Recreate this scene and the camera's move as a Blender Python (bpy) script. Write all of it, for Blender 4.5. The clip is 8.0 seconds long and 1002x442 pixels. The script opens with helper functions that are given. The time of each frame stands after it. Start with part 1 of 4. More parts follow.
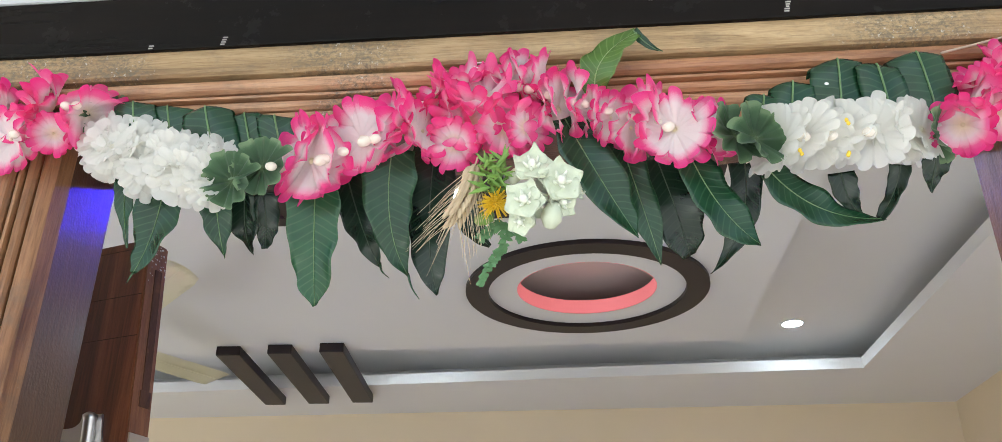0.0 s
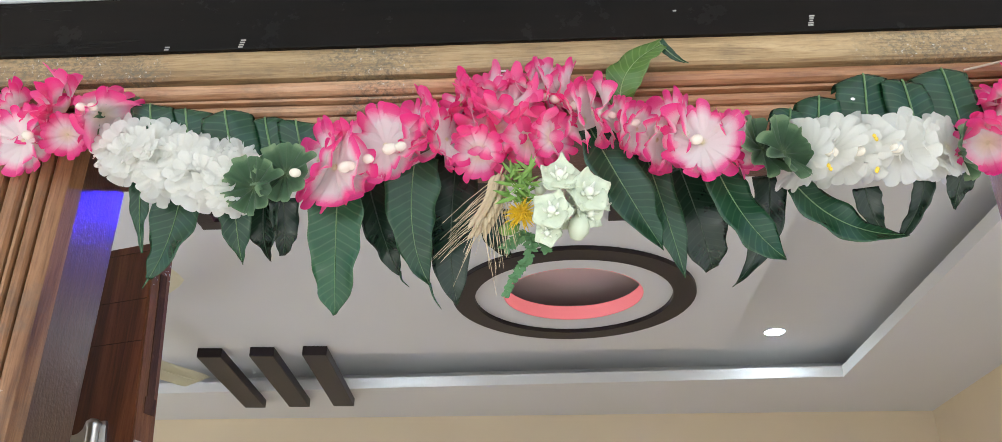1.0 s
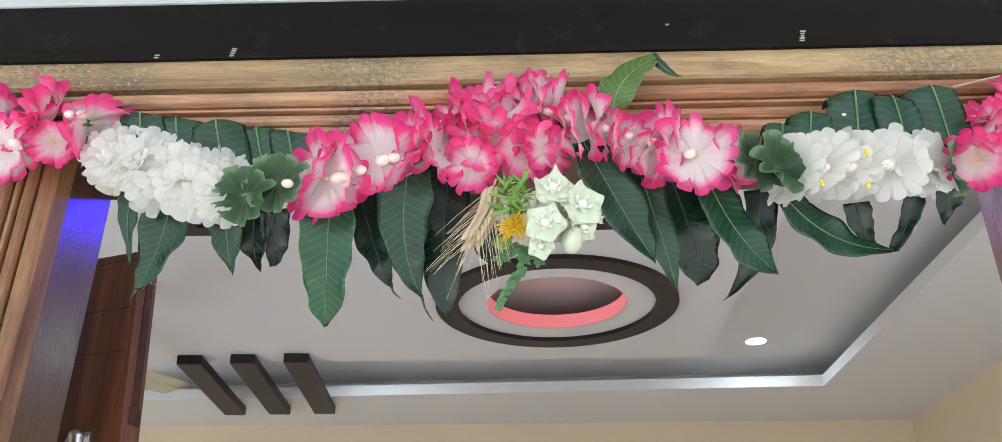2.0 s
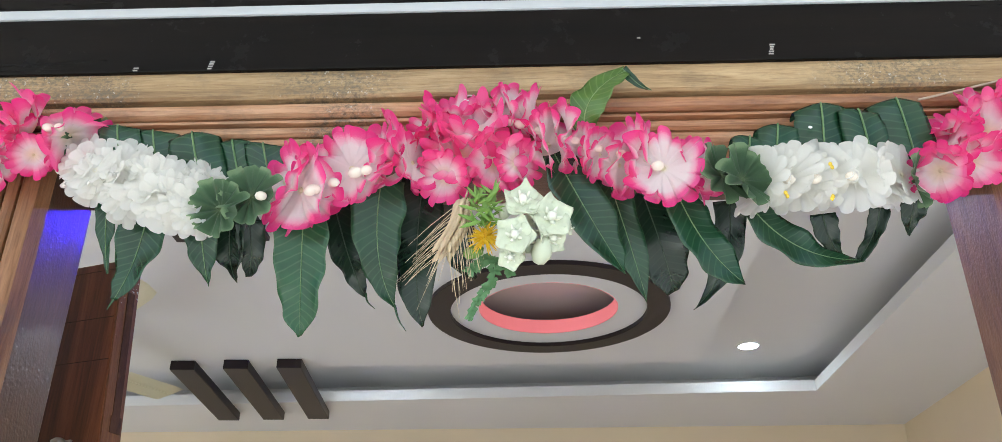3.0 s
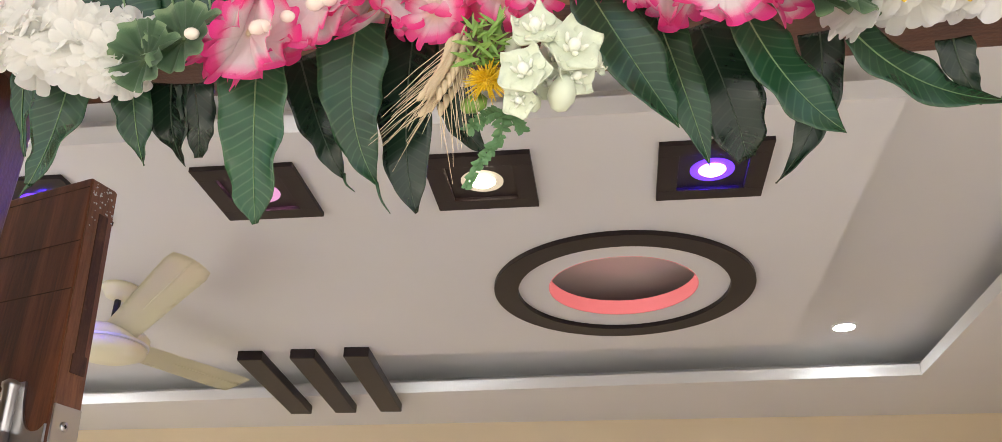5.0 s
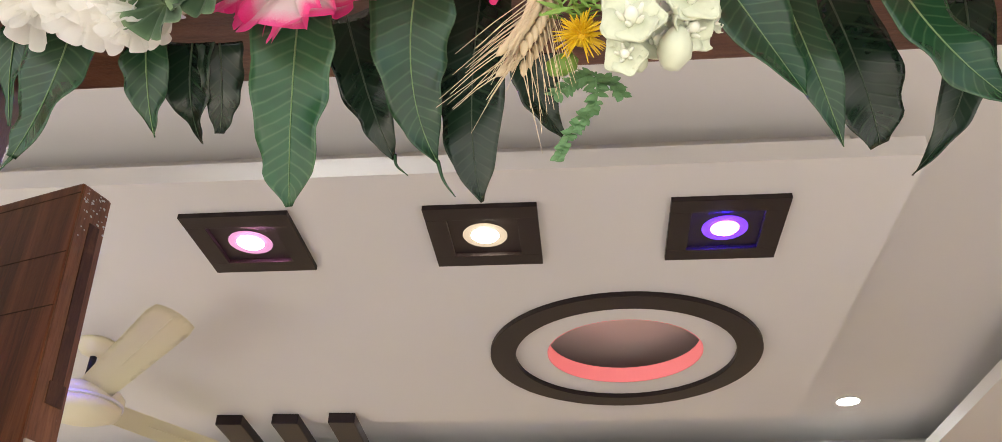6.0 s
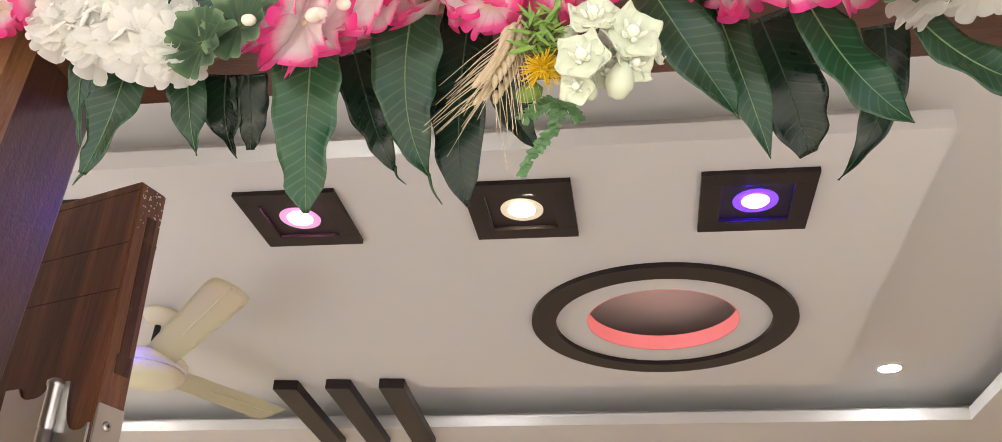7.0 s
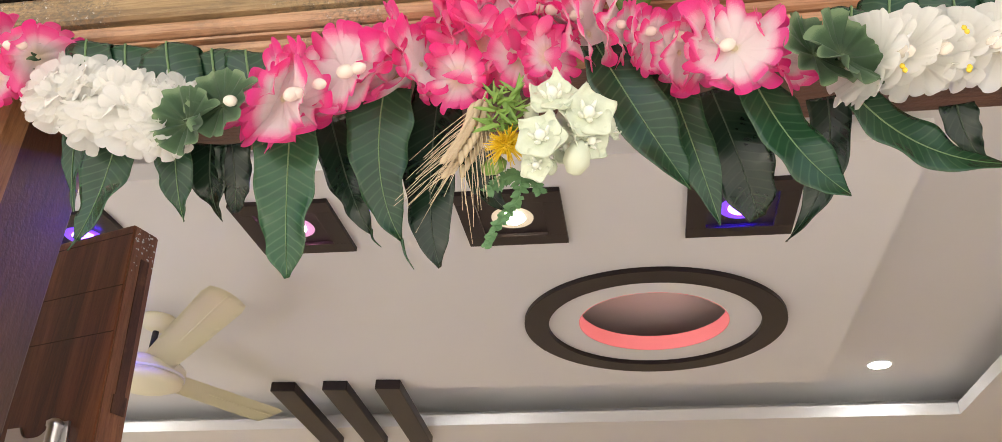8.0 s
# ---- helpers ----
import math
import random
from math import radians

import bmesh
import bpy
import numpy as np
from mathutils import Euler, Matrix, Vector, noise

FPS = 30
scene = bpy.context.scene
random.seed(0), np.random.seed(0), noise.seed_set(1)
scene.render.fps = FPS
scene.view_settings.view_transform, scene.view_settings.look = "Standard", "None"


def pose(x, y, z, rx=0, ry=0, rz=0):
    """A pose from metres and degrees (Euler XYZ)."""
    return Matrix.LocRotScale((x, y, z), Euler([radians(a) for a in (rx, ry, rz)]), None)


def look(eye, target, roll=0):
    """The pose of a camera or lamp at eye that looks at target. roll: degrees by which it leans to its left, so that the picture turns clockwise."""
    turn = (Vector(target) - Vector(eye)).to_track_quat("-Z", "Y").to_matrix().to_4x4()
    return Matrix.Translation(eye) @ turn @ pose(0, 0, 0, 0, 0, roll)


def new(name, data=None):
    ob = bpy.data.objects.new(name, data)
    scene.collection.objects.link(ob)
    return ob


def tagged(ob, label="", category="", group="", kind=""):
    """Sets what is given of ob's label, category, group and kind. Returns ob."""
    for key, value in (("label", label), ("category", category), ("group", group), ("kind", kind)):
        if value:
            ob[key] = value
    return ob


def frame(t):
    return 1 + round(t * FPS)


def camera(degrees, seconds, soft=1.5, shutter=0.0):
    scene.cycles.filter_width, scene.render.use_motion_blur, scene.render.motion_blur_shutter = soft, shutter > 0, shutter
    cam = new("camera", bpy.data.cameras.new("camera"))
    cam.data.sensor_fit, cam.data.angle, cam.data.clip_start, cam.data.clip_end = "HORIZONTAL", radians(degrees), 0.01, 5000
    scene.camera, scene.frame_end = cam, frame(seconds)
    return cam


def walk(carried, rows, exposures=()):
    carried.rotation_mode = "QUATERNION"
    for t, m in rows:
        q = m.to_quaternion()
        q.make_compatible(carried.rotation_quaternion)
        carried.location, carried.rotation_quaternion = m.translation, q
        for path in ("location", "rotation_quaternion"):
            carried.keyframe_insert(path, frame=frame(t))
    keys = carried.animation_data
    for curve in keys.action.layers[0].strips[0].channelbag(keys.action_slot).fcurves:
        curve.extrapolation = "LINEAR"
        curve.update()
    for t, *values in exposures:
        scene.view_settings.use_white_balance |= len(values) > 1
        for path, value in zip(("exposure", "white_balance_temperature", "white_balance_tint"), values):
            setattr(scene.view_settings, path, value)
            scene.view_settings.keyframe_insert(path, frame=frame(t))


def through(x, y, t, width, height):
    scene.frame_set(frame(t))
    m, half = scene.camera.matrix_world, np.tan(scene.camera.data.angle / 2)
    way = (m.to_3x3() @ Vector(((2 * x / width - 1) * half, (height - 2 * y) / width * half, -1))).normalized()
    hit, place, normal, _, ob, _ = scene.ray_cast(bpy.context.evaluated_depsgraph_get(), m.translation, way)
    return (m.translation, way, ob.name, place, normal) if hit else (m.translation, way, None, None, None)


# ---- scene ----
cam = camera(58.7, 8.0, soft=0.55)
EXPOSURES = [(0, 0.85, 5900, 3.5), (1.2, 0.85, 5900, 3.5), (2.3, 0.86, 5800, 3), (4.2, 0.86, 5800, 3), (5.3, 0.90, 6900, 11), (8, 0.95, 6900, 11)]
PATH = [
    (0, (0.034, -0.664, 1.62), (-0.114, 1.122, 2.508), -0.0),
    (0.5, (0.013, -0.662, 1.62), (-0.131, 1.125, 2.507), -0.0),
    (1, (-0.006, -0.663, 1.628), (-0.102, 1.123, 2.523), 0.1),
    (2.5, (-0.016, -0.665, 1.633), (-0.068, 1.113, 2.546), -0.1),
    (3, (0.007, -0.676, 1.633), (-0.042, 1.101, 2.55), -0.2),
    (3.5, (0.039, -0.679, 1.628), (0.017, 1.108, 2.528), -1.4),
    (4, (0.052, -0.638, 1.627), (-0.073, 1.177, 2.459), -0.9),
    (4.2, (0.063, -0.619, 1.62), (-0.112, 1.2, 2.432), -0.5),
    (5.3, (0.025, -0.408, 1.635), (-0.206, 1.316, 2.624), 1.1),
    (5.5, (0.008, -0.385, 1.64), (-0.198, 1.32, 2.667), 1.0),
    (6, (-0.026, -0.355, 1.633), (-0.21, 1.325, 2.701), 1.5),
    (6.5, (-0.008, -0.377, 1.619), (-0.241, 1.311, 2.667), 2.4),
    (7, (0.03, -0.439, 1.605), (-0.276, 1.266, 2.605), 3.0),
    (7.5, (0.05, -0.483, 1.608), (-0.268, 1.23, 2.591), 2.8),
    (8, (0.058, -0.493, 1.63), (-0.245, 1.223, 2.61), 2.4),
]
walk(cam, [(t, look(eye, target, roll)) for t, eye, target, roll in PATH], EXPOSURES)

# ---- world, sun, large lights ----
world = bpy.data.worlds.new("sky")
scene.world = world
world.use_nodes = True
wn = world.node_tree
sky = wn.nodes.new("ShaderNodeTexSky")
sky.sky_type = "NISHITA"
sky.sun_disc = False
sky.sun_elevation, sky.sun_rotation = radians(50), radians(200)
sky.air_density, sky.dust_density = 1.0, 3.0
wn.nodes["Background"].inputs["Strength"].default_value = 0.15
wn.links.new(sky.outputs["Color"], wn.nodes["Background"].inputs["Color"])


def lamp(name, kind, m, energy, color=(1, 1, 1), size=1.0, size_y=None):
    data = bpy.data.lights.new(name, kind)
    data.energy, data.color = energy, color
    if kind == "AREA":
        data.size = size
        if size_y:
            data.shape, data.size_y = "RECTANGLE", size_y
    ob = new(name, data)
    ob.matrix_world = m
    return ob


sun = lamp("sun", "SUN", look((-1.7, -4.0, 5.2), (0, 0, 0)), 3.0, (1, 0.95, 0.88))
sun.data.angle = radians(3)
# added fill lamps for the hall, in unseen openings of the south and west walls
lamp("fill_light_south", "AREA", look((-2.5, 0.10, 1.45), (-2.5, 3.0, 1.72)), 10.4, (0.86, 0.93, 1.0), 1.3, 1.3)
lamp("fill_light_southeast", "AREA", look((1.35, 0.10, 1.45), (1.35, 3.0, 1.72)), 5.6, (0.86, 0.93, 1.0), 1.0, 1.3)
lamp("fill_light_west", "AREA", look((-4.24, 2.2, 1.4), (0, 2.2, 1.3)), 8.0, (0.95, 0.97, 1.0), 1.5, 1.3)

# ---- materials ----


def mat(name, color=(0.8, 0.8, 0.8), rough=0.5, metal=0.0, emit=None, strength=0.0):
    m = bpy.data.materials.new(name)
    m.use_nodes = True
    b = m.node_tree.nodes["Principled BSDF"]
    b.inputs["Base Color"].default_value = (*color, 1)
    b.inputs["Roughness"].default_value = rough
    b.inputs["Metallic"].default_value = metal
    if emit:
        b.inputs["Emission Color"].default_value = (*emit, 1)
        b.inputs["Emission Strength"].default_value = strength
    return m


def node(m, kind, **kw):
    n = m.node_tree.nodes.new(kind)
    for k, val in kw.items():
        n.inputs[k.replace("_", " ")].default_value = val
    return n


def wire(m, a, out, b, inp):
    m.node_tree.links.new(a.outputs[out], b.inputs[inp])


def bsdf(m):
    return m.node_tree.nodes["Principled BSDF"]


def ramp(m, stops):
    r = m.node_tree.nodes.new("ShaderNodeValToRGB")
    while len(r.color_ramp.elements) < len(stops):
        r.color_ramp.elements.new(0.5)
    for e, (p, c) in zip(r.color_ramp.elements, stops):
        e.position, e.color = p, (*c, 1)
    return r


def mapped(m, scale, kind="Object"):
    tc = node(m, "ShaderNodeTexCoord")
    mp = node(m, "ShaderNodeMapping")
    mp.inputs["Scale"].default_value = scale
    wire(m, tc, kind, mp, "Vector")
    return mp


def noise_tex(m, mp, scale, detail=6.0, rough=0.6):
    n = node(m, "ShaderNodeTexNoise", Scale=scale, Detail=detail, Roughness=rough)
    wire(m, mp, "Vector", n, "Vector")
    return n


def bump(m, src, out, strength, dist=0.002):
    b = node(m, "ShaderNodeBump", Strength=strength, Distance=dist)
    wire(m, src, out, b, "Height")
    wire(m, b, "Normal", bsdf(m), "Normal")
    return b


def mixc(m, fac, a, b, kind="MIX"):
    n = m.node_tree.nodes.new("ShaderNodeMix")
    n.data_type, n.blend_type = "RGBA", kind
    for s, i in ((fac, 0), (a, 6), (b, 7)):
        if isinstance(s, tuple) and hasattr(s[0], "outputs"):
            m.node_tree.links.new(s[0].outputs[s[1]], n.inputs[i])
        elif isinstance(s, tuple):
            n.inputs[i].default_value = (*s, 1)
        else:
            n.inputs[i].default_value = s
    return n


def wood(name, grain, dark, mid, light, rough, stain=0.0, coat=0.0, speckle=0.0, patch=(0.10, 0.085, 0.065), spots=()):
    """Wood whose grain runs along the axis that has the small scale in grain."""
    m = mat(name, mid, rough)
    n1 = noise_tex(m, mapped(m, grain), 8, 10, 0.7)
    n1.inputs["Distortion"].default_value = 0.6
    r = ramp(m, [(0.32, dark), (0.5, mid), (0.68, light)])
    wire(m, n1, "Fac", r, "Fac")
    # fine dark pores along the grain
    n3 = noise_tex(m, mapped(m, tuple(g * 5 for g in grain)), 22, 5, 0.6)
    r3 = ramp(m, [(0.34, (0.62, 0.56, 0.52)), (0.52, (1, 1, 1))])
    wire(m, n3, "Fac", r3, "Fac")
    mx = mixc(m, 0.8, (r, "Color"), (r3, "Color"), "MULTIPLY")
    # broad tone changes from board to board
    n4 = noise_tex(m, mapped(m, tuple(0.4 + g * 0.25 for g in grain)), 5, 4)
    r4 = ramp(m, [(0.3, (0.80, 0.78, 0.74)), (0.7, (1.15, 1.13, 1.10))])
    wire(m, n4, "Fac", r4, "Fac")
    mx = mixc(m, 1.0, (mx, 2), (r4, "Color"), "MULTIPLY")
    col = (mx, 2)
    if stain:
        n2 = noise_tex(m, mapped(m, (1, 1, 1.4)), 17, 9, 0.75)
        r2 = ramp(m, [(0.52, (0, 0, 0)), (0.62, (1, 1, 1))])
        wire(m, n2, "Fac", r2, "Fac")
        mul = node(m, "ShaderNodeMath")
        mul.operation = "MULTIPLY"
        mul.inputs[1].default_value = stain
        wire(m, r2, "Color", mul, 0)
        mx = mixc(m, (mul, 0), col, patch)
        # pale scuffs
        n5 = noise_tex(m, mapped(m, (1.2, 1, 2.2)), 60, 6, 0.8)
        r5 = ramp(m, [(0.66, (0, 0, 0)), (0.72, (1, 1, 1))])
        wire(m, n5, "Fac", r5, "Fac")
        mul2 = node(m, "ShaderNodeMath")
        mul2.operation = "MULTIPLY"
        mul2.inputs[1].default_value = 0.6
        wire(m, r5, "Color", mul2, 0)
        mx = mixc(m, (mul2, 0), (mx, 2), (0.5, 0.46, 0.38))
        col = (mx, 2)
    for sx, sz, sr in spots:
        tc = node(m, "ShaderNodeTexCoord")
        mp = node(m, "ShaderNodeMapping")
        mp.inputs["Location"].default_value = (-sx, 0, -sz)
        wire(m, tc, "Object", mp, "Vector")
        ln = m.node_tree.nodes.new("ShaderNodeVectorMath")
        ln.operation = "LENGTH"
        wire(m, mp, "Vector", ln, 0)
        near = ramp(m, [(0.35 * sr, (1, 1, 1)), (sr, (0, 0, 0))])
        wire(m, ln, "Value", near, "Fac")
        ns = noise_tex(m, mapped(m, (1, 1, 1.3)), 190, 8, 0.8)
        rs = ramp(m, [(0.44, (0, 0, 0)), (0.60, (0.85, 0.85, 0.85))])
        wire(m, ns, "Fac", rs, "Fac")
        both = node(m, "ShaderNodeMath")
        both.operation = "MULTIPLY"
        wire(m, near, "Color", both, 0)
        wire(m, rs, "Color", both, 1)
        mx = mixc(m, (both, 0), col, (0.12, 0.105, 0.075))
        nw = noise_tex(m, mapped(m, (1, 1, 0.7)), 260, 4, 0.7)
        rw = ramp(m, [(0.62, (0, 0, 0)), (0.68, (0.8, 0.8, 0.8))])
        wire(m, nw, "Fac", rw, "Fac")
        pale = node(m, "ShaderNodeMath")
        pale.operation = "MULTIPLY"
        wire(m, near, "Color", pale, 0)
        wire(m, rw, "Color", pale, 1)
        mx = mixc(m, (pale, 0), (mx, 2), (0.62, 0.60, 0.54))
        col = (mx, 2)
    m.node_tree.links.new(col[0].outputs[col[1]], bsdf(m).inputs["Base Color"])
    b1 = bump(m, n3, "Fac", 0.05 if speckle else 0.45, 0.001)
    if speckle:
        sp = noise_tex(m, mapped(m, (1, 1, 0.7)), 330, 2)
        b2 = node(m, "ShaderNodeBump", Strength=speckle, Distance=0.0012)
        wire(m, sp, "Fac", b2, "Height")
        wire(m, b1, "Normal", b2, "Normal")
        wire(m, b2, "Normal", bsdf(m), "Normal")
        wire(m, b2, "Normal", bsdf(m), "Coat Normal")
    bsdf(m).inputs["Coat Weight"].default_value = coat
    bsdf(m).inputs["Coat Roughness"].default_value = 0.07
    return m


WOOD_BOARD = wood("weathered_teak_board", (0.35, 3, 6), (0.24, 0.155, 0.075), (0.41, 0.285, 0.145), (0.54, 0.41, 0.24), 0.62, 0.25, spots=((-0.45, 2.12, 0.10), (-0.374, 2.114, 0.035), (-0.165, 2.127, 0.075), (0.345, 2.13, 0.09)))
WOOD_MOULD = wood("raw_teak_moulding", (0.3, 3, 6), (0.22, 0.095, 0.045), (0.43, 0.215, 0.105), (0.64, 0.41, 0.25), 0.45, 0.3, spots=((-0.15, 2.087, 0.04), (-0.17, 2.07, 0.03), (-0.47, 2.08, 0.09)))
WOOD_JAMB = wood("raw_teak_upright", (5, 3, 0.3), (0.12, 0.048, 0.018), (0.29, 0.142, 0.062), (0.43, 0.25, 0.125), 0.5, 0.3)
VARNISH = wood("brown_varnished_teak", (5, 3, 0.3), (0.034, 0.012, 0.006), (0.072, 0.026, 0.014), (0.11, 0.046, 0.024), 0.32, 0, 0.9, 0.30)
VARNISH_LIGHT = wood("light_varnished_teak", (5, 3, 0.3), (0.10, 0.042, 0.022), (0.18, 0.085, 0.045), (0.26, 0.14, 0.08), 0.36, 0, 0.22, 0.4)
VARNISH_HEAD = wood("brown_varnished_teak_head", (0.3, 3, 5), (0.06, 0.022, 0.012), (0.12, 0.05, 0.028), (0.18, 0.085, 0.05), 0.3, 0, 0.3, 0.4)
DOOR_WOOD = wood("reddish_brown_door_teak", (4, 4, 0.25), (0.05, 0.013, 0.006), (0.155, 0.046, 0.019), (0.27, 0.10, 0.044), 0.34, 0, 0.2, 0.15)
DOOR_EDGE = wood("worn_door_edge_teak", (4, 4, 0.25), (0.06, 0.020, 0.010), (0.15, 0.055, 0.026), (0.24, 0.10, 0.048), 0.32, 0.3, 0.3, 0.3)
DOOR_RECESS = wood("dark_stained_recess", (4, 4, 0.6), (0.022, 0.009, 0.005), (0.055, 0.021, 0.011), (0.11, 0.045, 0.022), 0.75, 0.4, patch=(0.16, 0.07, 0.035))


def paint(name, color, rough=0.7, amount=0.06):
    m = mat(name, color, rough)
    mp = mapped(m, (1, 1, 1))
    big = noise_tex(m, mp, 1.3, 4)
    r = ramp(m, [(0.3, tuple(c * (1 - amount) for c in color)), (0.7, color)])
    wire(m, big, "Fac", r, "Fac")
    wire(m, r, "Color", bsdf(m), "Base Color")
    bump(m, noise_tex(m, mp, 160, 3), "Fac", 0.12, 0.0015)
    return m


CEILING_PAINT = paint("off_white_ceiling_paint", (0.76, 0.74, 0.715), 0.75, 0.03)
WALL_PAINT = paint("cream_wall_paint", (0.80, 0.66, 0.45), 0.75)
PORCH_PAINT = paint("porch_paint", (0.7, 0.68, 0.65), 0.8)
PINK_PAINT = paint("salmon_pink_paint_added_glow", (0.92, 0.32, 0.33), 0.5, 0.03)
# added glow stands in for hidden light falling on the pink recess wall
bsdf(PINK_PAINT).inputs["Emission Color"].default_value = (1.0, 0.20, 0.21, 1)
bsdf(PINK_PAINT).inputs["Emission Strength"].default_value = 0.22
FLOOR_TILE = paint("pale_floor_tile", (0.66, 0.63, 0.58), 0.25)
LAMINATE = paint("dark_brown_laminate", (0.021, 0.013, 0.013), 0.42, 0.15)
bsdf(LAMINATE).inputs["Specular IOR Level"].default_value = 0.3
# pink light bounced off the recess lining is put into this colour
CAVITY = paint("pink_bounce_paint", (0.800, 0.684, 0.627), 0.4, 0.1)
STEEL = mat("brushed_steel", (0.62, 0.61, 0.60), 0.28, 1.0)
FAN_CREAM = paint("cream_enamel", (0.86, 0.81, 0.58), 0.3, 0.08)
FAN_DARK = mat("dark_metal_rod", (0.03, 0.03, 0.03), 0.4, 0.6)
WHITE_TRIM = mat("white_plastic_trim", (0.85, 0.84, 0.82), 0.4)

GRANITE = mat("polished_black_granite", (0.018, 0.015, 0.013), 0.16)
bsdf(GRANITE).inputs["Specular IOR Level"].default_value = 0.11
_mp = mapped(GRANITE, (1, 1, 1))
_n = noise_tex(GRANITE, mapped(GRANITE, (0.25, 1, 4)), 8, 8, 0.7)
_r = ramp(GRANITE, [(0.35, (0.004, 0.004, 0.004)), (0.62, (0.009, 0.007, 0.006)), (0.8, (0.024, 0.018, 0.014))])
wire(GRANITE, _n, "Fac", _r, "Fac")
wire(GRANITE, _r, "Color", bsdf(GRANITE), "Base Color")
_s = noise_tex(GRANITE, _mp, 22, 6, 0.7)
_rr = ramp(GRANITE, [(0.4, (0.10, 0.10, 0.10)), (0.7, (0.34, 0.34, 0.34))])
wire(GRANITE, _s, "Fac", _rr, "Fac")
wire(GRANITE, _rr, "Color", bsdf(GRANITE), "Roughness")
PALE_STONE = paint("pale_grey_stone_edge", (0.55, 0.57, 0.58), 0.3, 0.2)
CEMENT = paint("cement_smear", (0.52, 0.49, 0.45), 0.9, 0.3)


def leafy(m, translucent=0.25):
    """Adds light that passes through a thin petal or leaf."""
    nt = m.node_tree
    tr = nt.nodes.new("ShaderNodeBsdfTranslucent")
    mx = nt.nodes.new("ShaderNodeMixShader")
    mx.inputs[0].default_value = translucent
    src = bsdf(m).inputs["Base Color"]
    if src.is_linked:
        nt.links.new(src.links[0].from_socket, tr.inputs["Color"])
    else:
        tr.inputs["Color"].default_value = src.default_value
    nt.links.new(bsdf(m).outputs[0], mx.inputs[1])
    nt.links.new(tr.outputs[0], mx.inputs[2])
    nt.links.new(mx.outputs[0], nt.nodes["Material Output"].inputs["Surface"])
    return m


def uv_xy(m):
    u = m.node_tree.nodes.new("ShaderNodeUVMap")
    s = m.node_tree.nodes.new("ShaderNodeSeparateXYZ")
    wire(m, u, "UV", s, "Vector")
    return s


def petal(name, stops, through=0.34):
    m = mat(name, (0.8, 0.8, 0.8), 0.62)
    s = uv_xy(m)
    mp = mapped(m, (1, 1, 1))
    n = noise_tex(m, mp, 55, 4)
    add = node(m, "ShaderNodeMath")
    add.operation = "MULTIPLY_ADD"
    wire(m, n, "Fac", add, 0)
    add.inputs[1].default_value = 0.16
    sub = node(m, "ShaderNodeMath")
    sub.operation = "SUBTRACT"
    wire(m, s, "X", sub, 0)
    sub.inputs[1].default_value = 0.09
    wire(m, sub, 0, add, 2)
    r = ramp(m, stops)
    oi = node(m, "ShaderNodeObjectInfo")
    sh = node(m, "ShaderNodeMath")
    sh.operation = "MULTIPLY_ADD"
    wire(m, oi, "Random", sh, 0)
    sh.inputs[1].default_value = 0.07
    wire(m, add, 0, sh, 2)
    wire(m, sh, 0, r, "Fac")
    wire(m, r, "Color", bsdf(m), "Base Color")
    w = node(m, "ShaderNodeTexWave", Scale=26.0, Distortion=3.0)
    w.bands_direction = "Y"
    u = m.node_tree.nodes.new("ShaderNodeUVMap")
    wire(m, u, "UV", w, "Vector")
    bump(m, w, "Fac", 0.08, 0.0012)
    bsdf(m).inputs["Sheen Weight"].default_value = 0.15
    return leafy(m, through)


PINK_PETAL = petal("pink_edged_cloth_petal", [(0.0, (0.82, 0.76, 0.50)), (0.14, (0.91, 0.85, 0.82)), (0.62, (0.92, 0.84, 0.83)), (0.76, (0.92, 0.48, 0.62)), (0.84, (0.90, 0.13, 0.38)), (1.0, (0.86, 0.035, 0.28))], 0.46)
DEEP_PETAL = petal("deep_pink_cloth_petal", [(0.0, (0.86, 0.76, 0.50)), (0.42, (0.91, 0.80, 0.80)), (0.60, (0.92, 0.54, 0.66)), (0.75, (0.90, 0.16, 0.40)), (1.0, (0.86, 0.035, 0.27))], 0.46)
WHITE_PETAL = petal("white_cloth_petal", [(0.0, (0.86, 0.81, 0.62)), (0.2, (0.90, 0.885, 0.83)), (0.95, (0.91, 0.90, 0.855))], 0.58)
CALYX = petal("dull_green_cloth_petal", [(0.0, (0.10, 0.15, 0.06)), (0.35, (0.034, 0.080, 0.032)), (0.78, (0.058, 0.122, 0.052)), (0.88, (0.10, 0.18, 0.085)), (0.97, (0.20, 0.30, 0.15))])
BEAD = paint("cream_bead", (0.76, 0.69, 0.58), 0.6)
TWINE = paint("pale_twine", (0.55, 0.45, 0.34), 0.9, 0.2)
STAMEN = mat("yellow_stamen", (0.85, 0.60, 0.05), 0.6)


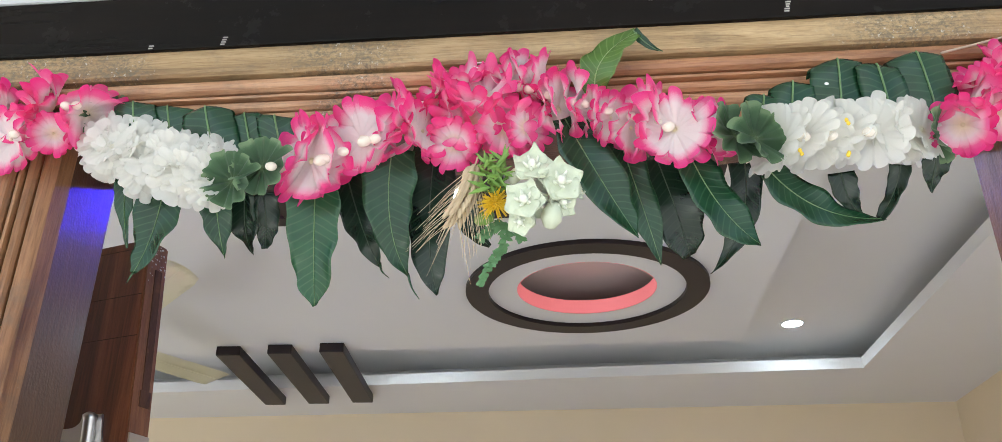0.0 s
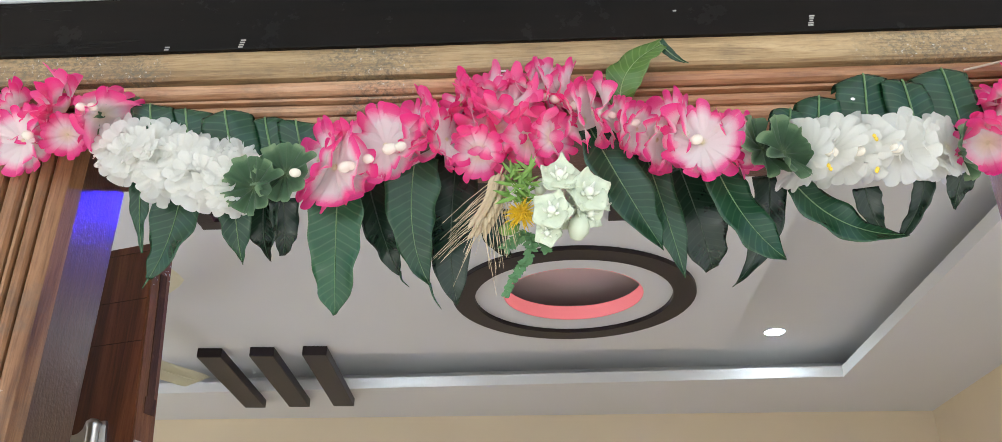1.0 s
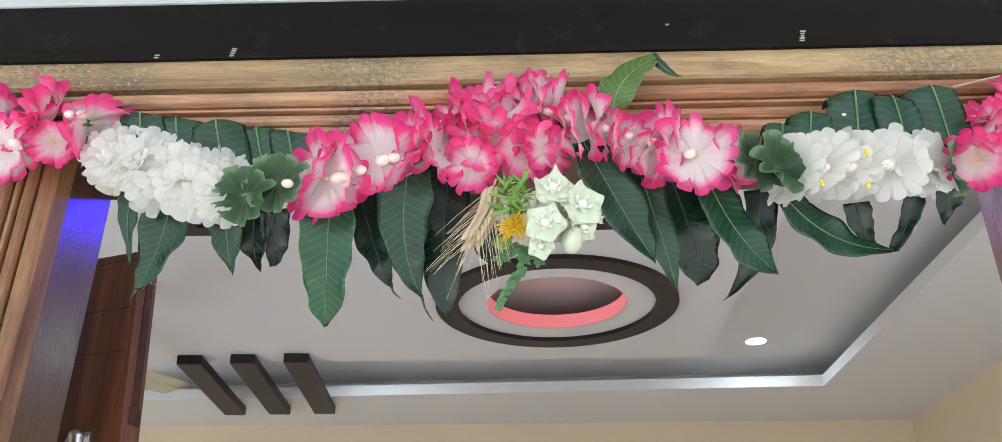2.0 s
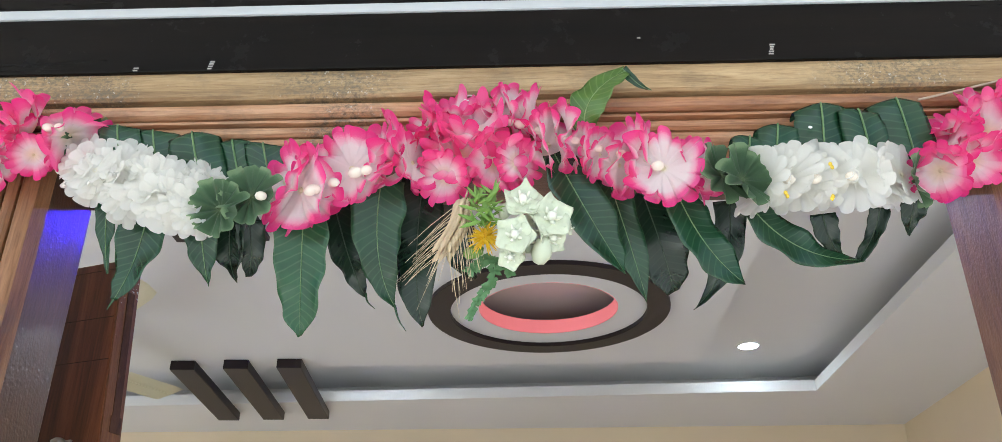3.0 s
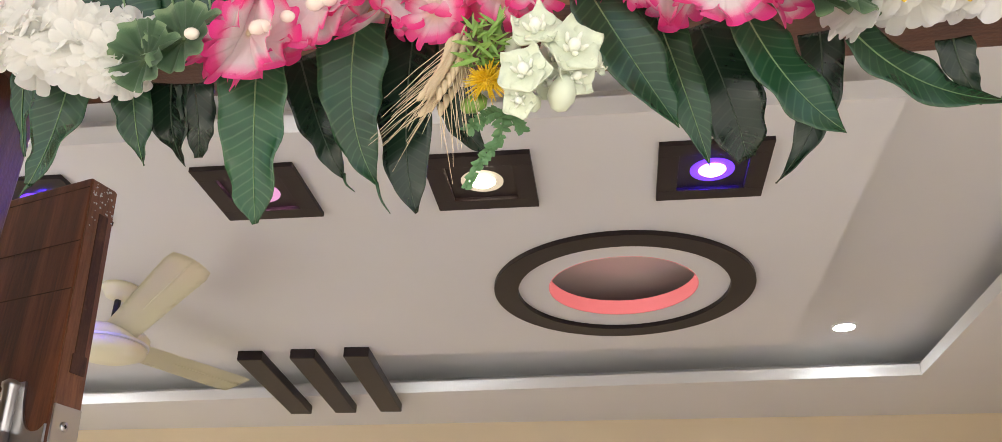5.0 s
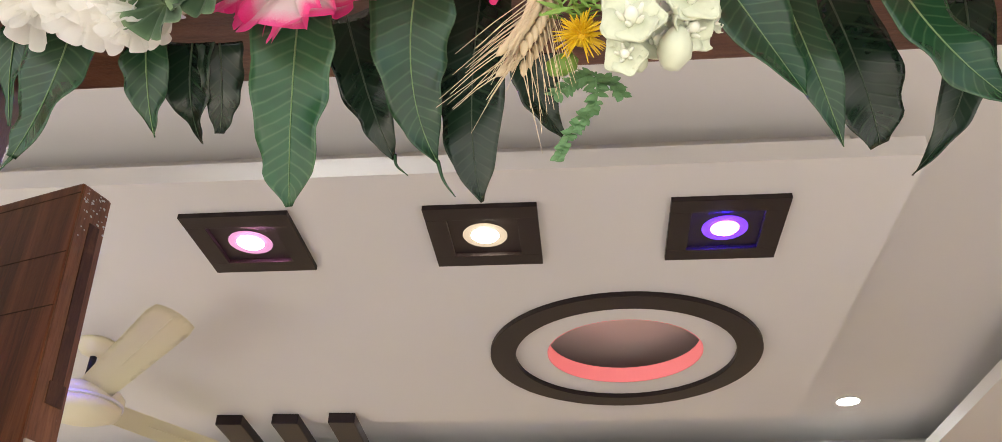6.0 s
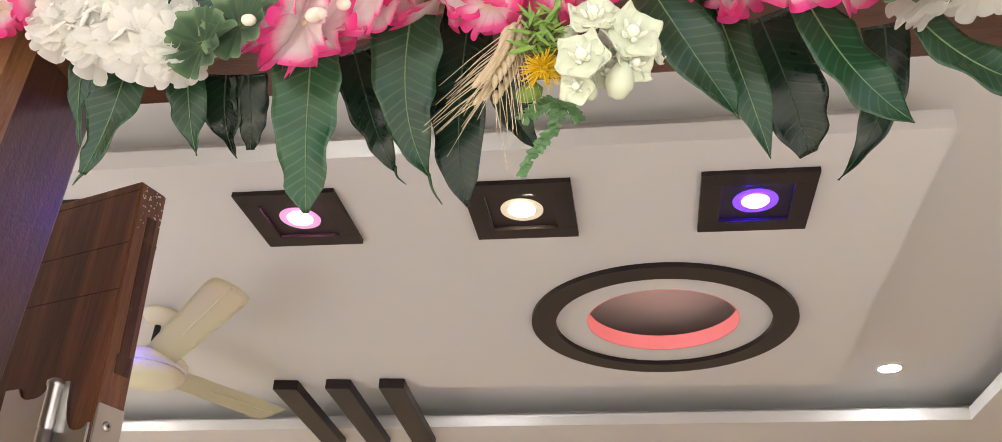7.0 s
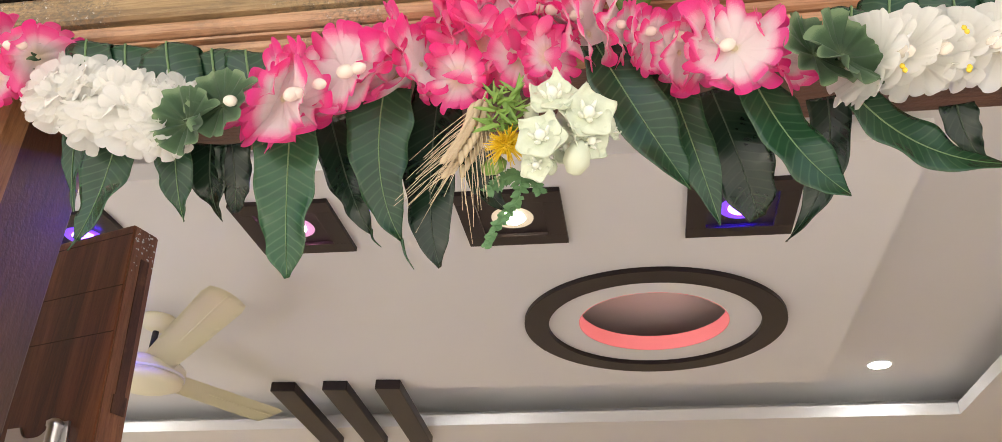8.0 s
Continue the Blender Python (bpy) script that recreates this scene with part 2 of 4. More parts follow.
def leaf_mat(name, body, vein):
    m = mat(name, body, 0.27)
    bsdf(m).inputs["Specular IOR Level"].default_value = 0.5
    s = uv_xy(m)
    ab = node(m, "ShaderNodeMath")
    ab.operation = "ABSOLUTE"
    sub = node(m, "ShaderNodeMath")
    sub.operation = "SUBTRACT"
    wire(m, s, "Y", sub, 0)
    sub.inputs[1].default_value = 0.5
    wire(m, sub, 0, ab, 0)
    # side veins run outwards and towards the tip
    sk = node(m, "ShaderNodeMath")
    sk.operation = "MULTIPLY_ADD"
    wire(m, ab, 0, sk, 0)
    sk.inputs[1].default_value = -0.17
    warp = noise_tex(m, mapped(m, (1, 1, 1)), 45, 2)
    wob = node(m, "ShaderNodeMath")
    wob.operation = "MULTIPLY_ADD"
    wire(m, warp, "Fac", wob, 0)
    wob.inputs[1].default_value = 0.03
    wire(m, s, "X", wob, 2)
    wire(m, wob, 0, sk, 2)
    fr = node(m, "ShaderNodeMath")
    fr.operation = "PINGPONG"
    wire(m, sk, 0, fr, 0)
    fr.inputs[1].default_value = 0.026
    r = ramp(m, [(0.0, (1, 1, 1)), (0.007, (0, 0, 0))])
    wire(m, fr, 0, r, "Fac")
    n = noise_tex(m, mapped(m, (1, 1, 1)), 24, 5)
    rb = ramp(m, [(0.3, tuple(c * 0.72 for c in body)), (0.7, tuple(min(1, c * 1.25) for c in body))])
    wire(m, n, "Fac", rb, "Fac")
    half = node(m, "ShaderNodeMath")
    half.operation = "MULTIPLY"
    wire(m, r, "Color", half, 0)
    half.inputs[1].default_value = 0.5
    mx = mixc(m, (half, 0), (rb, "Color"), vein)
    # thin pale margin and a lighter strip along the midrib
    rim = ramp(m, [(0.47, (0, 0, 0)), (0.485, (0.45, 0.45, 0.45))])
    wire(m, ab, 0, rim, "Fac")
    mx = mixc(m, (rim, "Color"), (mx, 2), vein)
    m.node_tree.links.new(mx.outputs[2], bsdf(m).inputs["Base Color"])
    bump(m, r, "Color", 0.12, 0.0006)
    return leafy(m, 0.10)


# darker copy for leaves hanging behind: their shade is put into the colour
LEAF_SHADED = leaf_mat("shaded_mango_leaf", (0.008, 0.024, 0.012), (0.030, 0.050, 0.030))
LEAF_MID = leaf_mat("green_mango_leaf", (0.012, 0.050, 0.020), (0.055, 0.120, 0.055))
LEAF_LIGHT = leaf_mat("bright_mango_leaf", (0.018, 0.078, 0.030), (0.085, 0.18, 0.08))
LEAF_FRESH = leaf_mat("fresh_mango_leaf", (0.075, 0.155, 0.022), (0.20, 0.30, 0.09))
RIB = mat("pale_midrib", (0.13, 0.22, 0.085), 0.5)
# midrib of the rear leaves, darkened for shade likewise
RIB_SHADED = mat("shaded_midrib", (0.035, 0.06, 0.03), 0.5)
RIB_FRESH = mat("fresh_midrib", (0.26, 0.36, 0.13), 0.5)
RIBS = {"shaded_mango_leaf": RIB_SHADED, "green_mango_leaf": RIB, "bright_mango_leaf": RIB, "fresh_mango_leaf": RIB_FRESH}
MILK = paint("pale_green_white_waxy_petal", (0.66, 0.71, 0.53), 0.4, 0.2)
MILK_CORE = mat("waxy_white_crown", (0.78, 0.80, 0.68), 0.35)
YELLOW_PETAL = paint("yellow_floret", (0.86, 0.58, 0.02), 0.55, 0.25)
THISTLE_GREEN = paint("fresh_green_bract", (0.20, 0.36, 0.06), 0.45, 0.3)
SPRIG_GREEN = paint("dusty_green_leaflet", (0.13, 0.27, 0.11), 0.55, 0.3)
STRAW = paint("dry_wheat_straw", (0.66, 0.53, 0.34), 0.6, 0.3)

# ---- mesh helpers ----


def mesh_object(name, bm, material, parent=None, label="", smooth=False):
    me = bpy.data.meshes.new(name)
    bm.to_mesh(me)
    bm.free()
    if smooth:
        for p in me.polygons:
            p.use_smooth = True
    me.materials.append(material)
    ob = new(name, me)
    if parent:
        ob.parent = parent
    if label:
        ob["label"] = label
    return ob


def part(name, bm, material, parent, label="", smooth=False):
    return mesh_object(name, bm, material, parent, label, smooth)


def empty(name, place, label, category, group="", kind=""):
    e = new(name)
    e.empty_display_size = 0.02
    e.location = place
    return tagged(e, label, category, group, kind)


def box(x0, x1, y0, y1, z0, z1, bevel=0.0, bm=None):
    b = bm or bmesh.new()
    g = bmesh.ops.create_cube(b, size=1.0)
    for vert in g["verts"]:
        c = vert.co
        vert.co = (x0 + (c.x + 0.5) * (x1 - x0), y0 + (c.y + 0.5) * (y1 - y0), z0 + (c.z + 0.5) * (z1 - z0))
    if bevel:
        es = {e for vert in g["verts"] for e in vert.link_edges}
        bmesh.ops.bevel(b, geom=list(es), offset=bevel, segments=2, affect="EDGES", profile=0.6)
    return b


def lathe(profile, seg=48, bm=None, closed=False):
    """Turns (radius, height) pairs about the z axis."""
    b = bm or bmesh.new()
    rows = []
    for r, h in profile:
        if r < 1e-6:
            rows.append([b.verts.new((0, 0, h))])
        else:
            rows.append([b.verts.new((r * math.cos(2 * math.pi * k / seg), r * math.sin(2 * math.pi * k / seg), h)) for k in range(seg)])
    pairs = list(zip(rows, rows[1:])) + ([(rows[-1], rows[0])] if closed else [])
    for a, c in pairs:
        for k in range(seg):
            j = (k + 1) % seg
            if len(a) == 1 and len(c) > 1:
                b.faces.new((a[0], c[j], c[k]))
            elif len(c) == 1 and len(a) > 1:
                b.faces.new((a[k], a[j], c[0]))
            elif len(a) > 1:
                b.faces.new((a[k], a[j], c[j], c[k]))
    bmesh.ops.recalc_face_normals(b, faces=b.faces)
    return b


def tube(points, radius, seg=6, bm=None, taper=1.0):
    """A round cord along the points."""
    b = bm or bmesh.new()
    pts = [Vector(p) for p in points]
    rows = []
    for i, p in enumerate(pts):
        d = (pts[min(i + 1, len(pts) - 1)] - pts[max(i - 1, 0)]).normalized()
        s = d.cross(Vector((0.31, 0.2, 0.93)))
        s = s.normalized() if s.length > 1e-4 else d.orthogonal().normalized()
        u = d.cross(s)
        r = radius * (1 + (taper - 1) * i / max(1, len(pts) - 1))
        rows.append([b.verts.new(p + r * (math.cos(2 * math.pi * k / seg) * s + math.sin(2 * math.pi * k / seg) * u)) for k in range(seg)])
    for a, c in zip(rows, rows[1:]):
        for k in range(seg):
            b.faces.new((a[k], a[(k + 1) % seg], c[(k + 1) % seg], c[k]))
    b.faces.new(rows[0][::-1])
    b.faces.new(rows[-1])
    bmesh.ops.recalc_face_normals(b, faces=b.faces)
    return b


def sheet(name, grid, uvs, material, closed=False):
    """A mesh from a grid of points, with a UV map."""
    nr, nc = len(grid), len(grid[0])
    verts = [p for row in grid for p in row]
    faces = []
    for i in range(nr - 1):
        for j in range(nc if closed else nc - 1):
            k = (j + 1) % nc
            faces.append((i * nc + j, i * nc + k, (i + 1) * nc + k, (i + 1) * nc + j))
    me = bpy.data.meshes.new(name)
    me.from_pydata([tuple(p) for p in verts], [], faces)
    layer = me.uv_layers.new(name="UVMap")
    flat = [q for row in uvs for q in row]
    for loop in me.loops:
        layer.data[loop.index].uv = flat[loop.vertex_index]
    for p in me.polygons:
        p.use_smooth = True
    me.materials.append(material)
    return me


def smooth_path(points, steps=6):
    """A Catmull-Rom curve through the points."""
    p = [Vector(q) for q in points]
    p = [2 * p[0] - p[1]] + p + [2 * p[-1] - p[-2]]
    out = []
    for i in range(1, len(p) - 2):
        for k in range(steps):
            s = k / steps
            out.append(0.5 * ((2 * p[i]) + (p[i + 1] - p[i - 1]) * s + (2 * p[i - 1] - 5 * p[i] + 4 * p[i + 1] - p[i + 2]) * s * s + (3 * p[i] - p[i - 1] - 3 * p[i + 1] + p[i + 2]) * s ** 3))
    return out + [p[-2]]


# ---- large structure ----
ZP, TH, LIP = 2.845, 0.053, 0.052   # underside of the dropped ceiling, thickness of its panel and height of its border
GROOVE = 3.0                    # underside of the ceiling above it
X0, X1, Y1 = -4.2, 2.03, 4.12   # the room
SOFFIT, HEAD = 2.056, 2.144     # underside and top of the door frame's head
WX, WY = 0.518, 0.13            # half width of the frame, inner face of the door wall

floor = tagged(mesh_object("floor", box(X0 - 0.2, X1 + 0.2, -4.0, Y1 + 0.2, -0.1, 0.0), FLOOR_TILE), "pale polished floor tiles inside the house", "floor", kind="structure")
ground = tagged(mesh_object("ground", box(-300, 300, -300, 300, -0.3, -0.15), PORCH_PAINT), "pale open ground in front of the porch", "ground", kind="structure")
tagged(mesh_object("wall_north", box(X0, X1, Y1, Y1 + 0.15, 0, 3.1), WALL_PAINT), "cream painted far wall of the hall", "wall", kind="structure")
tagged(mesh_object("wall_east", box(X1, X1 + 0.15, WY, Y1 + 0.15, 0, 3.1), WALL_PAINT), "cream painted side wall of the hall", "wall", kind="structure")
# west and south walls have unseen openings, added to hold the fill lamps
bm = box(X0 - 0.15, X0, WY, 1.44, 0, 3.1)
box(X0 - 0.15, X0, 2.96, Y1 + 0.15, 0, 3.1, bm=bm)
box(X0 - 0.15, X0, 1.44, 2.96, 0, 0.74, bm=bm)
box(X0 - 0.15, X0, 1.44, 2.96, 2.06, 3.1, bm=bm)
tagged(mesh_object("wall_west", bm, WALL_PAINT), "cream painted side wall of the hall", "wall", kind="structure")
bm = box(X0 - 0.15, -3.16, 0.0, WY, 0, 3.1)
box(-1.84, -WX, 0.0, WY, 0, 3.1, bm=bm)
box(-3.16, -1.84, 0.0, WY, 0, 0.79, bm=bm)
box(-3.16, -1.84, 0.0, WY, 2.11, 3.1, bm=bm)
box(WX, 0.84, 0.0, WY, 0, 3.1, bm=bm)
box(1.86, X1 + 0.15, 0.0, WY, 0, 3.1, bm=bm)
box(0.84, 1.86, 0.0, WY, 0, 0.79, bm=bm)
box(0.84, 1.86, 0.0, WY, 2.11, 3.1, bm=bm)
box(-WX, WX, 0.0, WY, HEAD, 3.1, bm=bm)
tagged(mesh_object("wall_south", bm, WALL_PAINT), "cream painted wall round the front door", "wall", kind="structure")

# ceiling: slab, dropped border all round, dropped centre panel with a round hole
tagged(mesh_object("ceiling", box(X0, X1, WY, Y1, GROOVE, GROOVE + 0.12), CEILING_PAINT), "off-white painted ceiling above the dropped panel", "ceiling", kind="structure")
BX0, BX1, BY0, BY1 = -3.6, 1.379, 0.62, 3.469
bm = bmesh.new()
for grow, z0, z1 in ((0.0, ZP, ZP + LIP), (0.28, ZP + LIP, GROOVE + 0.004)):
    box(X0, X1, BY1 + grow, Y1, z0, z1, bm=bm)
    box(X0, X1, WY, BY0 - grow, z0, z1, bm=bm)
    box(X0, BX0 - grow, BY0 - grow, BY1 + grow, z0, z1, bm=bm)
    box(BX1 + grow, X1, BY0 - grow, BY1 + grow, z0, z1, bm=bm)
for vert in bm.verts:
    if BY1 - 0.01 < vert.co.y < Y1 - 0.05:
        vert.co.y += 0.04 * (BX1 - vert.co.x)     # the far lip is skewed to fit the camera's view
tagged(mesh_object("ceiling_border", bm, CEILING_PAINT), "off-white dropped border round the ceiling", "ceiling border", kind="structure")

PX0, PX1, PY0, PY1 = -3.0, 0.752, 1.332, 3.02
RING = Vector((0.096, 2.391, ZP))
HOLE_R = 0.256
OVAL = 0.99                    # y scale that fits the recess and its ring to the camera's view


def holed_panel():
    """The centre panel: a slab with a round hole."""
    b = bmesh.new()
    seg = 96
    circ = [(RING.x + HOLE_R * math.cos(2 * math.pi * (k + 0.5) / seg), RING.y + OVAL * HOLE_R * math.sin(2 * math.pi * (k + 0.5) / seg)) for k in range(seg)]

    def edge(x, y):
        dx, dy = x - RING.x, y - RING.y
        t = min(((PX1 - RING.x) / dx) if dx > 0 else ((PX0 - RING.x) / dx), ((PY1 - RING.y) / dy) if dy > 0 else ((PY0 - RING.y) / dy))
        return RING.x + dx * t, RING.y + dy * t
    outer = [edge(*c) for c in circ]
    corners = [(PX1, PY1), (PX0, PY1), (PX0, PY0), (PX1, PY0)]
    for z, flip in ((ZP, True), (ZP + TH, False)):
        ci = [b.verts.new((*c, z)) for c in circ]
        oi = [b.verts.new((*c, z)) for c in outer]
        cv = [b.verts.new((*c, z)) for c in corners]
        for k in range(seg):
            j = (k + 1) % seg
            f = [ci[k], ci[j], oi[j], oi[k]]
            for c, vert in zip(corners, cv):
                ex, ey = c[0] - RING.x, c[1] - RING.y
                a0 = math.atan2(outer[k][1] - RING.y, outer[k][0] - RING.x)
                a1 = math.atan2(outer[j][1] - RING.y, outer[j][0] - RING.x)
                if a0 < math.atan2(ey, ex) < a1:
                    f = [ci[k], ci[j], oi[j], vert, oi[k]]
            b.faces.new(f if flip else f[::-1])
    ring = [(PX0, PY0), (PX1, PY0), (PX1, PY1), (PX0, PY1)]
    lo = [b.verts.new((*c, ZP)) for c in ring]
    hi = [b.verts.new((*c, ZP + TH)) for c in ring]
    for k in range(4):
        j = (k + 1) % 4
        b.faces.new((lo[k], lo[j], hi[j], hi[k]))
    return b


tagged(mesh_object("ceiling_panel", holed_panel(), CEILING_PAINT), "off-white dropped ceiling panel with a round recess", "ceiling panel", kind="structure")

bm = bmesh.new()
for x0, x1, y0, y1 in ((PX0, PX1, PY0, PY0 + 0.02), (PX0, PX1, PY1 - 0.02, PY1), (PX0, PX0 + 0.02, PY0 + 0.02, PY1 - 0.02), (PX1 - 0.02, PX1, PY0 + 0.02, PY1 - 0.02)):
    cx, cy = (PX0 + PX1) / 2, (PY0 + PY1) / 2
    fx, fy = (PX1 - PX0 - 0.24) / (PX1 - PX0), (PY1 - PY0 - 0.24) / (PY1 - PY0)
    box(cx + (x0 - cx) * fx, cx + (x1 - cx) * fx, cy + (y0 - cy) * fy, cy + (y1 - cy) * fy, ZP + TH - 0.002, GROOVE + 0.004, bm=bm)
tagged(mesh_object("ceiling_panel_hanger", bm, CEILING_PAINT), "off-white boxing that holds the dropped panel", "ceiling", kind="structure")

# unseen roof slab over the camera, added to block sky light from granite and garland
tagged(mesh_object("unseen_roof", box(-4.2, 3.5, -2.0, -0.001, 3.05, 3.2), PORCH_PAINT), "unseen roof slab added to block sky light", "porch roof", kind="structure")

# ---- door frame ----
door_frame = empty("door_frame", (0, 0, 0), "carved teak door frame, raw outside and brown varnished inside", "door frame", kind="structure")
# the frame's outer section, from its outer edge to the opening: (distance from the opening, y)
FRAME_SECTION = [(0.088, 0.004), (0.088, -0.002), (0.085, -0.006), (0.057, -0.006), (0.0545, -0.003), (0.0538, 0.008), (0.0508, 0.008),
                 (0.050, 0.001), (0.0475, -0.004), (0.0425, -0.006), (0.038, -0.004), (0.0355, 0.0), (0.035, 0.008), (0.0335, 0.008),
                 (0.033, 0.0), (0.0315, -0.0015), (0.0295, -0.001), (0.0288, 0.002), (0.0284, 0.009), (0.0268, 0.009),
                 (0.0262, 0.002), (0.0235, -0.001), (0.0195, 0.001), (0.0172, 0.004), (0.0168, 0.010), (0.0152, 0.010),
                 (0.0146, 0.004), (0.012, 0.001), (0.008, 0.001), (0.004, 0.003), (0.0, 0.006)]


def moulding(name, material, place_a, place_b, lo, hi):
    """The frame's section drawn out between two ends."""
    b = bmesh.new()
    sec = FRAME_SECTION[lo:hi]
    steps = 24
    rows = []
    for k in range(steps + 1):
        s = k / steps
        row = []
        for d, y in sec:
            p, q = Vector(place_a(d, y)), Vector(place_b(d, y))
            c = p.lerp(q, s)
            c.y += 0.0006 * noise.noise(Vector((c.x * 9, d * 90, c.z * 9)))
            row.append(b.verts.new(c))
        back = [b.verts.new(Vector((row[-1].co.x, 0.03, row[-1].co.z))), b.verts.new(Vector((row[0].co.x, 0.03, row[0].co.z)))]
        rows.append(row + back)
    n = len(rows[0])
    for a, c in zip(rows, rows[1:]):
        for k in range(n):
            b.faces.new((a[k], a[(k + 1) % n], c[(k + 1) % n], c[k]))
    b.faces.new(rows[0][::-1])
    b.faces.new(rows[-1])
    bmesh.ops.recalc_face_normals(b, faces=b.faces)
    return part(name, b, material, door_frame)


OX = 0.426
N = len(FRAME_SECTION)
moulding("head_board", WOOD_BOARD, lambda d, y: (-WX + 0.003, y, SOFFIT + d), lambda d, y: (WX - 0.003, y, SOFFIT + d), 0, 6)["label"] = "weathered stained teak board"
moulding("head_moulding", WOOD_MOULD, lambda d, y: (-WX + 0.003, y, SOFFIT + d), lambda d, y: (WX - 0.003, y, SOFFIT + d), 6, N)
moulding("jamb_moulding", WOOD_JAMB, lambda d, y: (-OX - d, y + 0.001, 0.0), lambda d, y: (-OX - d, y + 0.001, SOFFIT - 0.0005), 0, N)
moulding("jamb_moulding", WOOD_JAMB, lambda d, y: (OX + d, y + 0.001, 0.0), lambda d, y: (OX + d, y + 0.001, SOFFIT - 0.0005), 0, N)
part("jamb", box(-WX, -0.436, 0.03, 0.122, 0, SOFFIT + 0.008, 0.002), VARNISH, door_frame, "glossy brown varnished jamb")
part("jamb", box(0.430, WX, 0.03, 0.122, 0, SOFFIT + 0.008, 0.002), VARNISH_LIGHT, door_frame, "lighter brown varnished jamb")
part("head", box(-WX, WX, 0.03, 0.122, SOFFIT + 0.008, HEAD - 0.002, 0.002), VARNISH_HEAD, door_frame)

# ---- black granite band over the door ----
granite = empty("granite_band", (0, 0, 0), "polished black granite band over the door frame with cement smears", "granite band", kind="structure")
part("slab", box(-0.83, 0.83, -0.0105, -0.0005, 2.139, 2.203, 0.0012), GRANITE, granite)
part("pale_edge", box(-0.83, 0.83, -0.0125, -0.0005, 2.2034, 2.2145, 0.002), PALE_STONE, granite, "pale grey polished stone edge")
part("upper_slab", box(-0.83, 0.83, -0.0105, -0.0005, 2.2149, 2.60, 0.0012), GRANITE, granite)
part("side_slab", box(-0.83, -WX - 0.002, -0.0105, -0.0005, 0, 2.1386, 0.0012), GRANITE, granite)
part("side_slab", box(WX + 0.002, 0.83, -0.0105, -0.0005, 0, 2.1386, 0.0012), GRANITE, granite)
rng = random.Random(5)
for gx, gz, n in ((-0.283, 2.1405, 4), (0.238, 2.1445, 5), (-0.353, 2.1400, 2), (0.118, 2.166, 1)):
    for k in range(n):
        w = rng.uniform(0.003, 0.005)
        part("cement_smear", box(gx - w / 2 + k * 0.0006, gx + w / 2 + k * 0.0006, -0.0112, -0.0100, gz + k * 0.0026, gz + k * 0.0026 + 0.0013, 0.0002), CEMENT, granite)

# ---- ceiling ring, bars and lamps ----
ring = empty("ceiling_ring", RING, "dark brown laminate ring round a pink-lined ceiling recess", "ceiling ring")
R1, R0, RT = 0.443, 0.360, 0.016
ring.scale = (1, OVAL, 1)
part("band", lathe([(R0, 0), (R0, -RT + 0.002), (R0 + 0.002, -RT), (R1 - 0.002, -RT), (R1, -RT + 0.002), (R1, 0)], 96), LAMINATE, ring)
part("lining", lathe([(HOLE_R - 0.001, 0.001), (HOLE_R - 0.004, 0.001), (HOLE_R - 0.004, TH + 0.002), (HOLE_R - 0.001, TH + 0.002)], 96, closed=True), PINK_PAINT, ring, "salmon pink recess wall with added glow")

part("recess_top", lathe([(0, GROOVE - ZP - 0.006), (0.49, GROOVE - ZP - 0.006), (0.49, GROOVE - ZP - 0.001), (0, GROOVE - ZP - 0.001)], 64), CAVITY, ring, "recess top tinted by pink bounce light")
bar_from, bar_to = Vector((-1.443, 2.914, ZP)), Vector((-1.491, 3.74, ZP))
for k in range(3):
    b = empty("ceiling_bar", bar_from + Vector((0.228 * k, -0.004 * k, 0)), "dark brown laminate bar across the ceiling cove", "ceiling bar", "bars across the cove")
    d = bar_to - bar_from
    bmx = box(-0.052, 0.052, 0, d.length, -0.042, -0.0005, 0.004)
    bmesh.ops.rotate(bmx, verts=bmx.verts, cent=(0, 0, 0), matrix=Matrix.Rotation(math.atan2(-d.x, d.y), 3, "Z"))
    part("bar", bmx, LAMINATE, b)


def glow(name, color, strength):
    return mat(name, (0.05, 0.05, 0.05), 0.4, 0, color, strength)


def square_downlight(x, y, color, tint, label):
    e = empty("square_downlight", (x, y, ZP), label, "downlight", "square downlights in the ceiling")
    h, i, t = 0.143, 0.090, 0.014
    b = bmesh.new()
    box(-h, h, -h, -i, -t, 0, 0.001, b)
    box(-h, h, i, h, -t, 0, 0.001, b)
    box(-h, -i, -i, i, -t, 0, 0.001, b)
    box(i, h, -i, i, -t, 0, 0.001, b)
    part("frame", b, LAMINATE, e)
    part("recess", box(-i, i, -i, i, -0.0035, -0.0005), LAMINATE, e, "dark recess plate")
    part("rim", lathe([(0.036, -0.004), (0.036, -0.0062), (0.048, -0.0062), (0.058, -0.0055), (0.058, -0.004)], 40, closed=True), glow("lamp_rim", tint, 0.62), e, "tinted glowing lamp rim")
    part("lens", lathe([(0, -0.016), (0.018, -0.0148), (0.030, -0.011), (0.0358, -0.006), (0.0358, -0.004), (0, -0.004)], 40), glow("lamp_lens", color, 60.0), e, "glowing lamp lens")
    return e


square_downlight(-0.912, 1.611, (1.0, 0.38, 0.80), (0.72, 0.30, 0.58), "dark square downlight glowing pink")
square_downlight(-0.282, 1.611, (1.0, 0.90, 0.72), (0.62, 0.50, 0.36), "dark square downlight glowing warm white")
square_downlight(0.331, 1.611, (0.12, 0.03, 4.0), (0.24, 0.05, 1.8), "dark square downlight glowing violet blue")
square_downlight(-1.565, 1.611, (0.12, 0.03, 4.0), (0.24, 0.05, 1.8), "dark square downlight glowing violet blue")


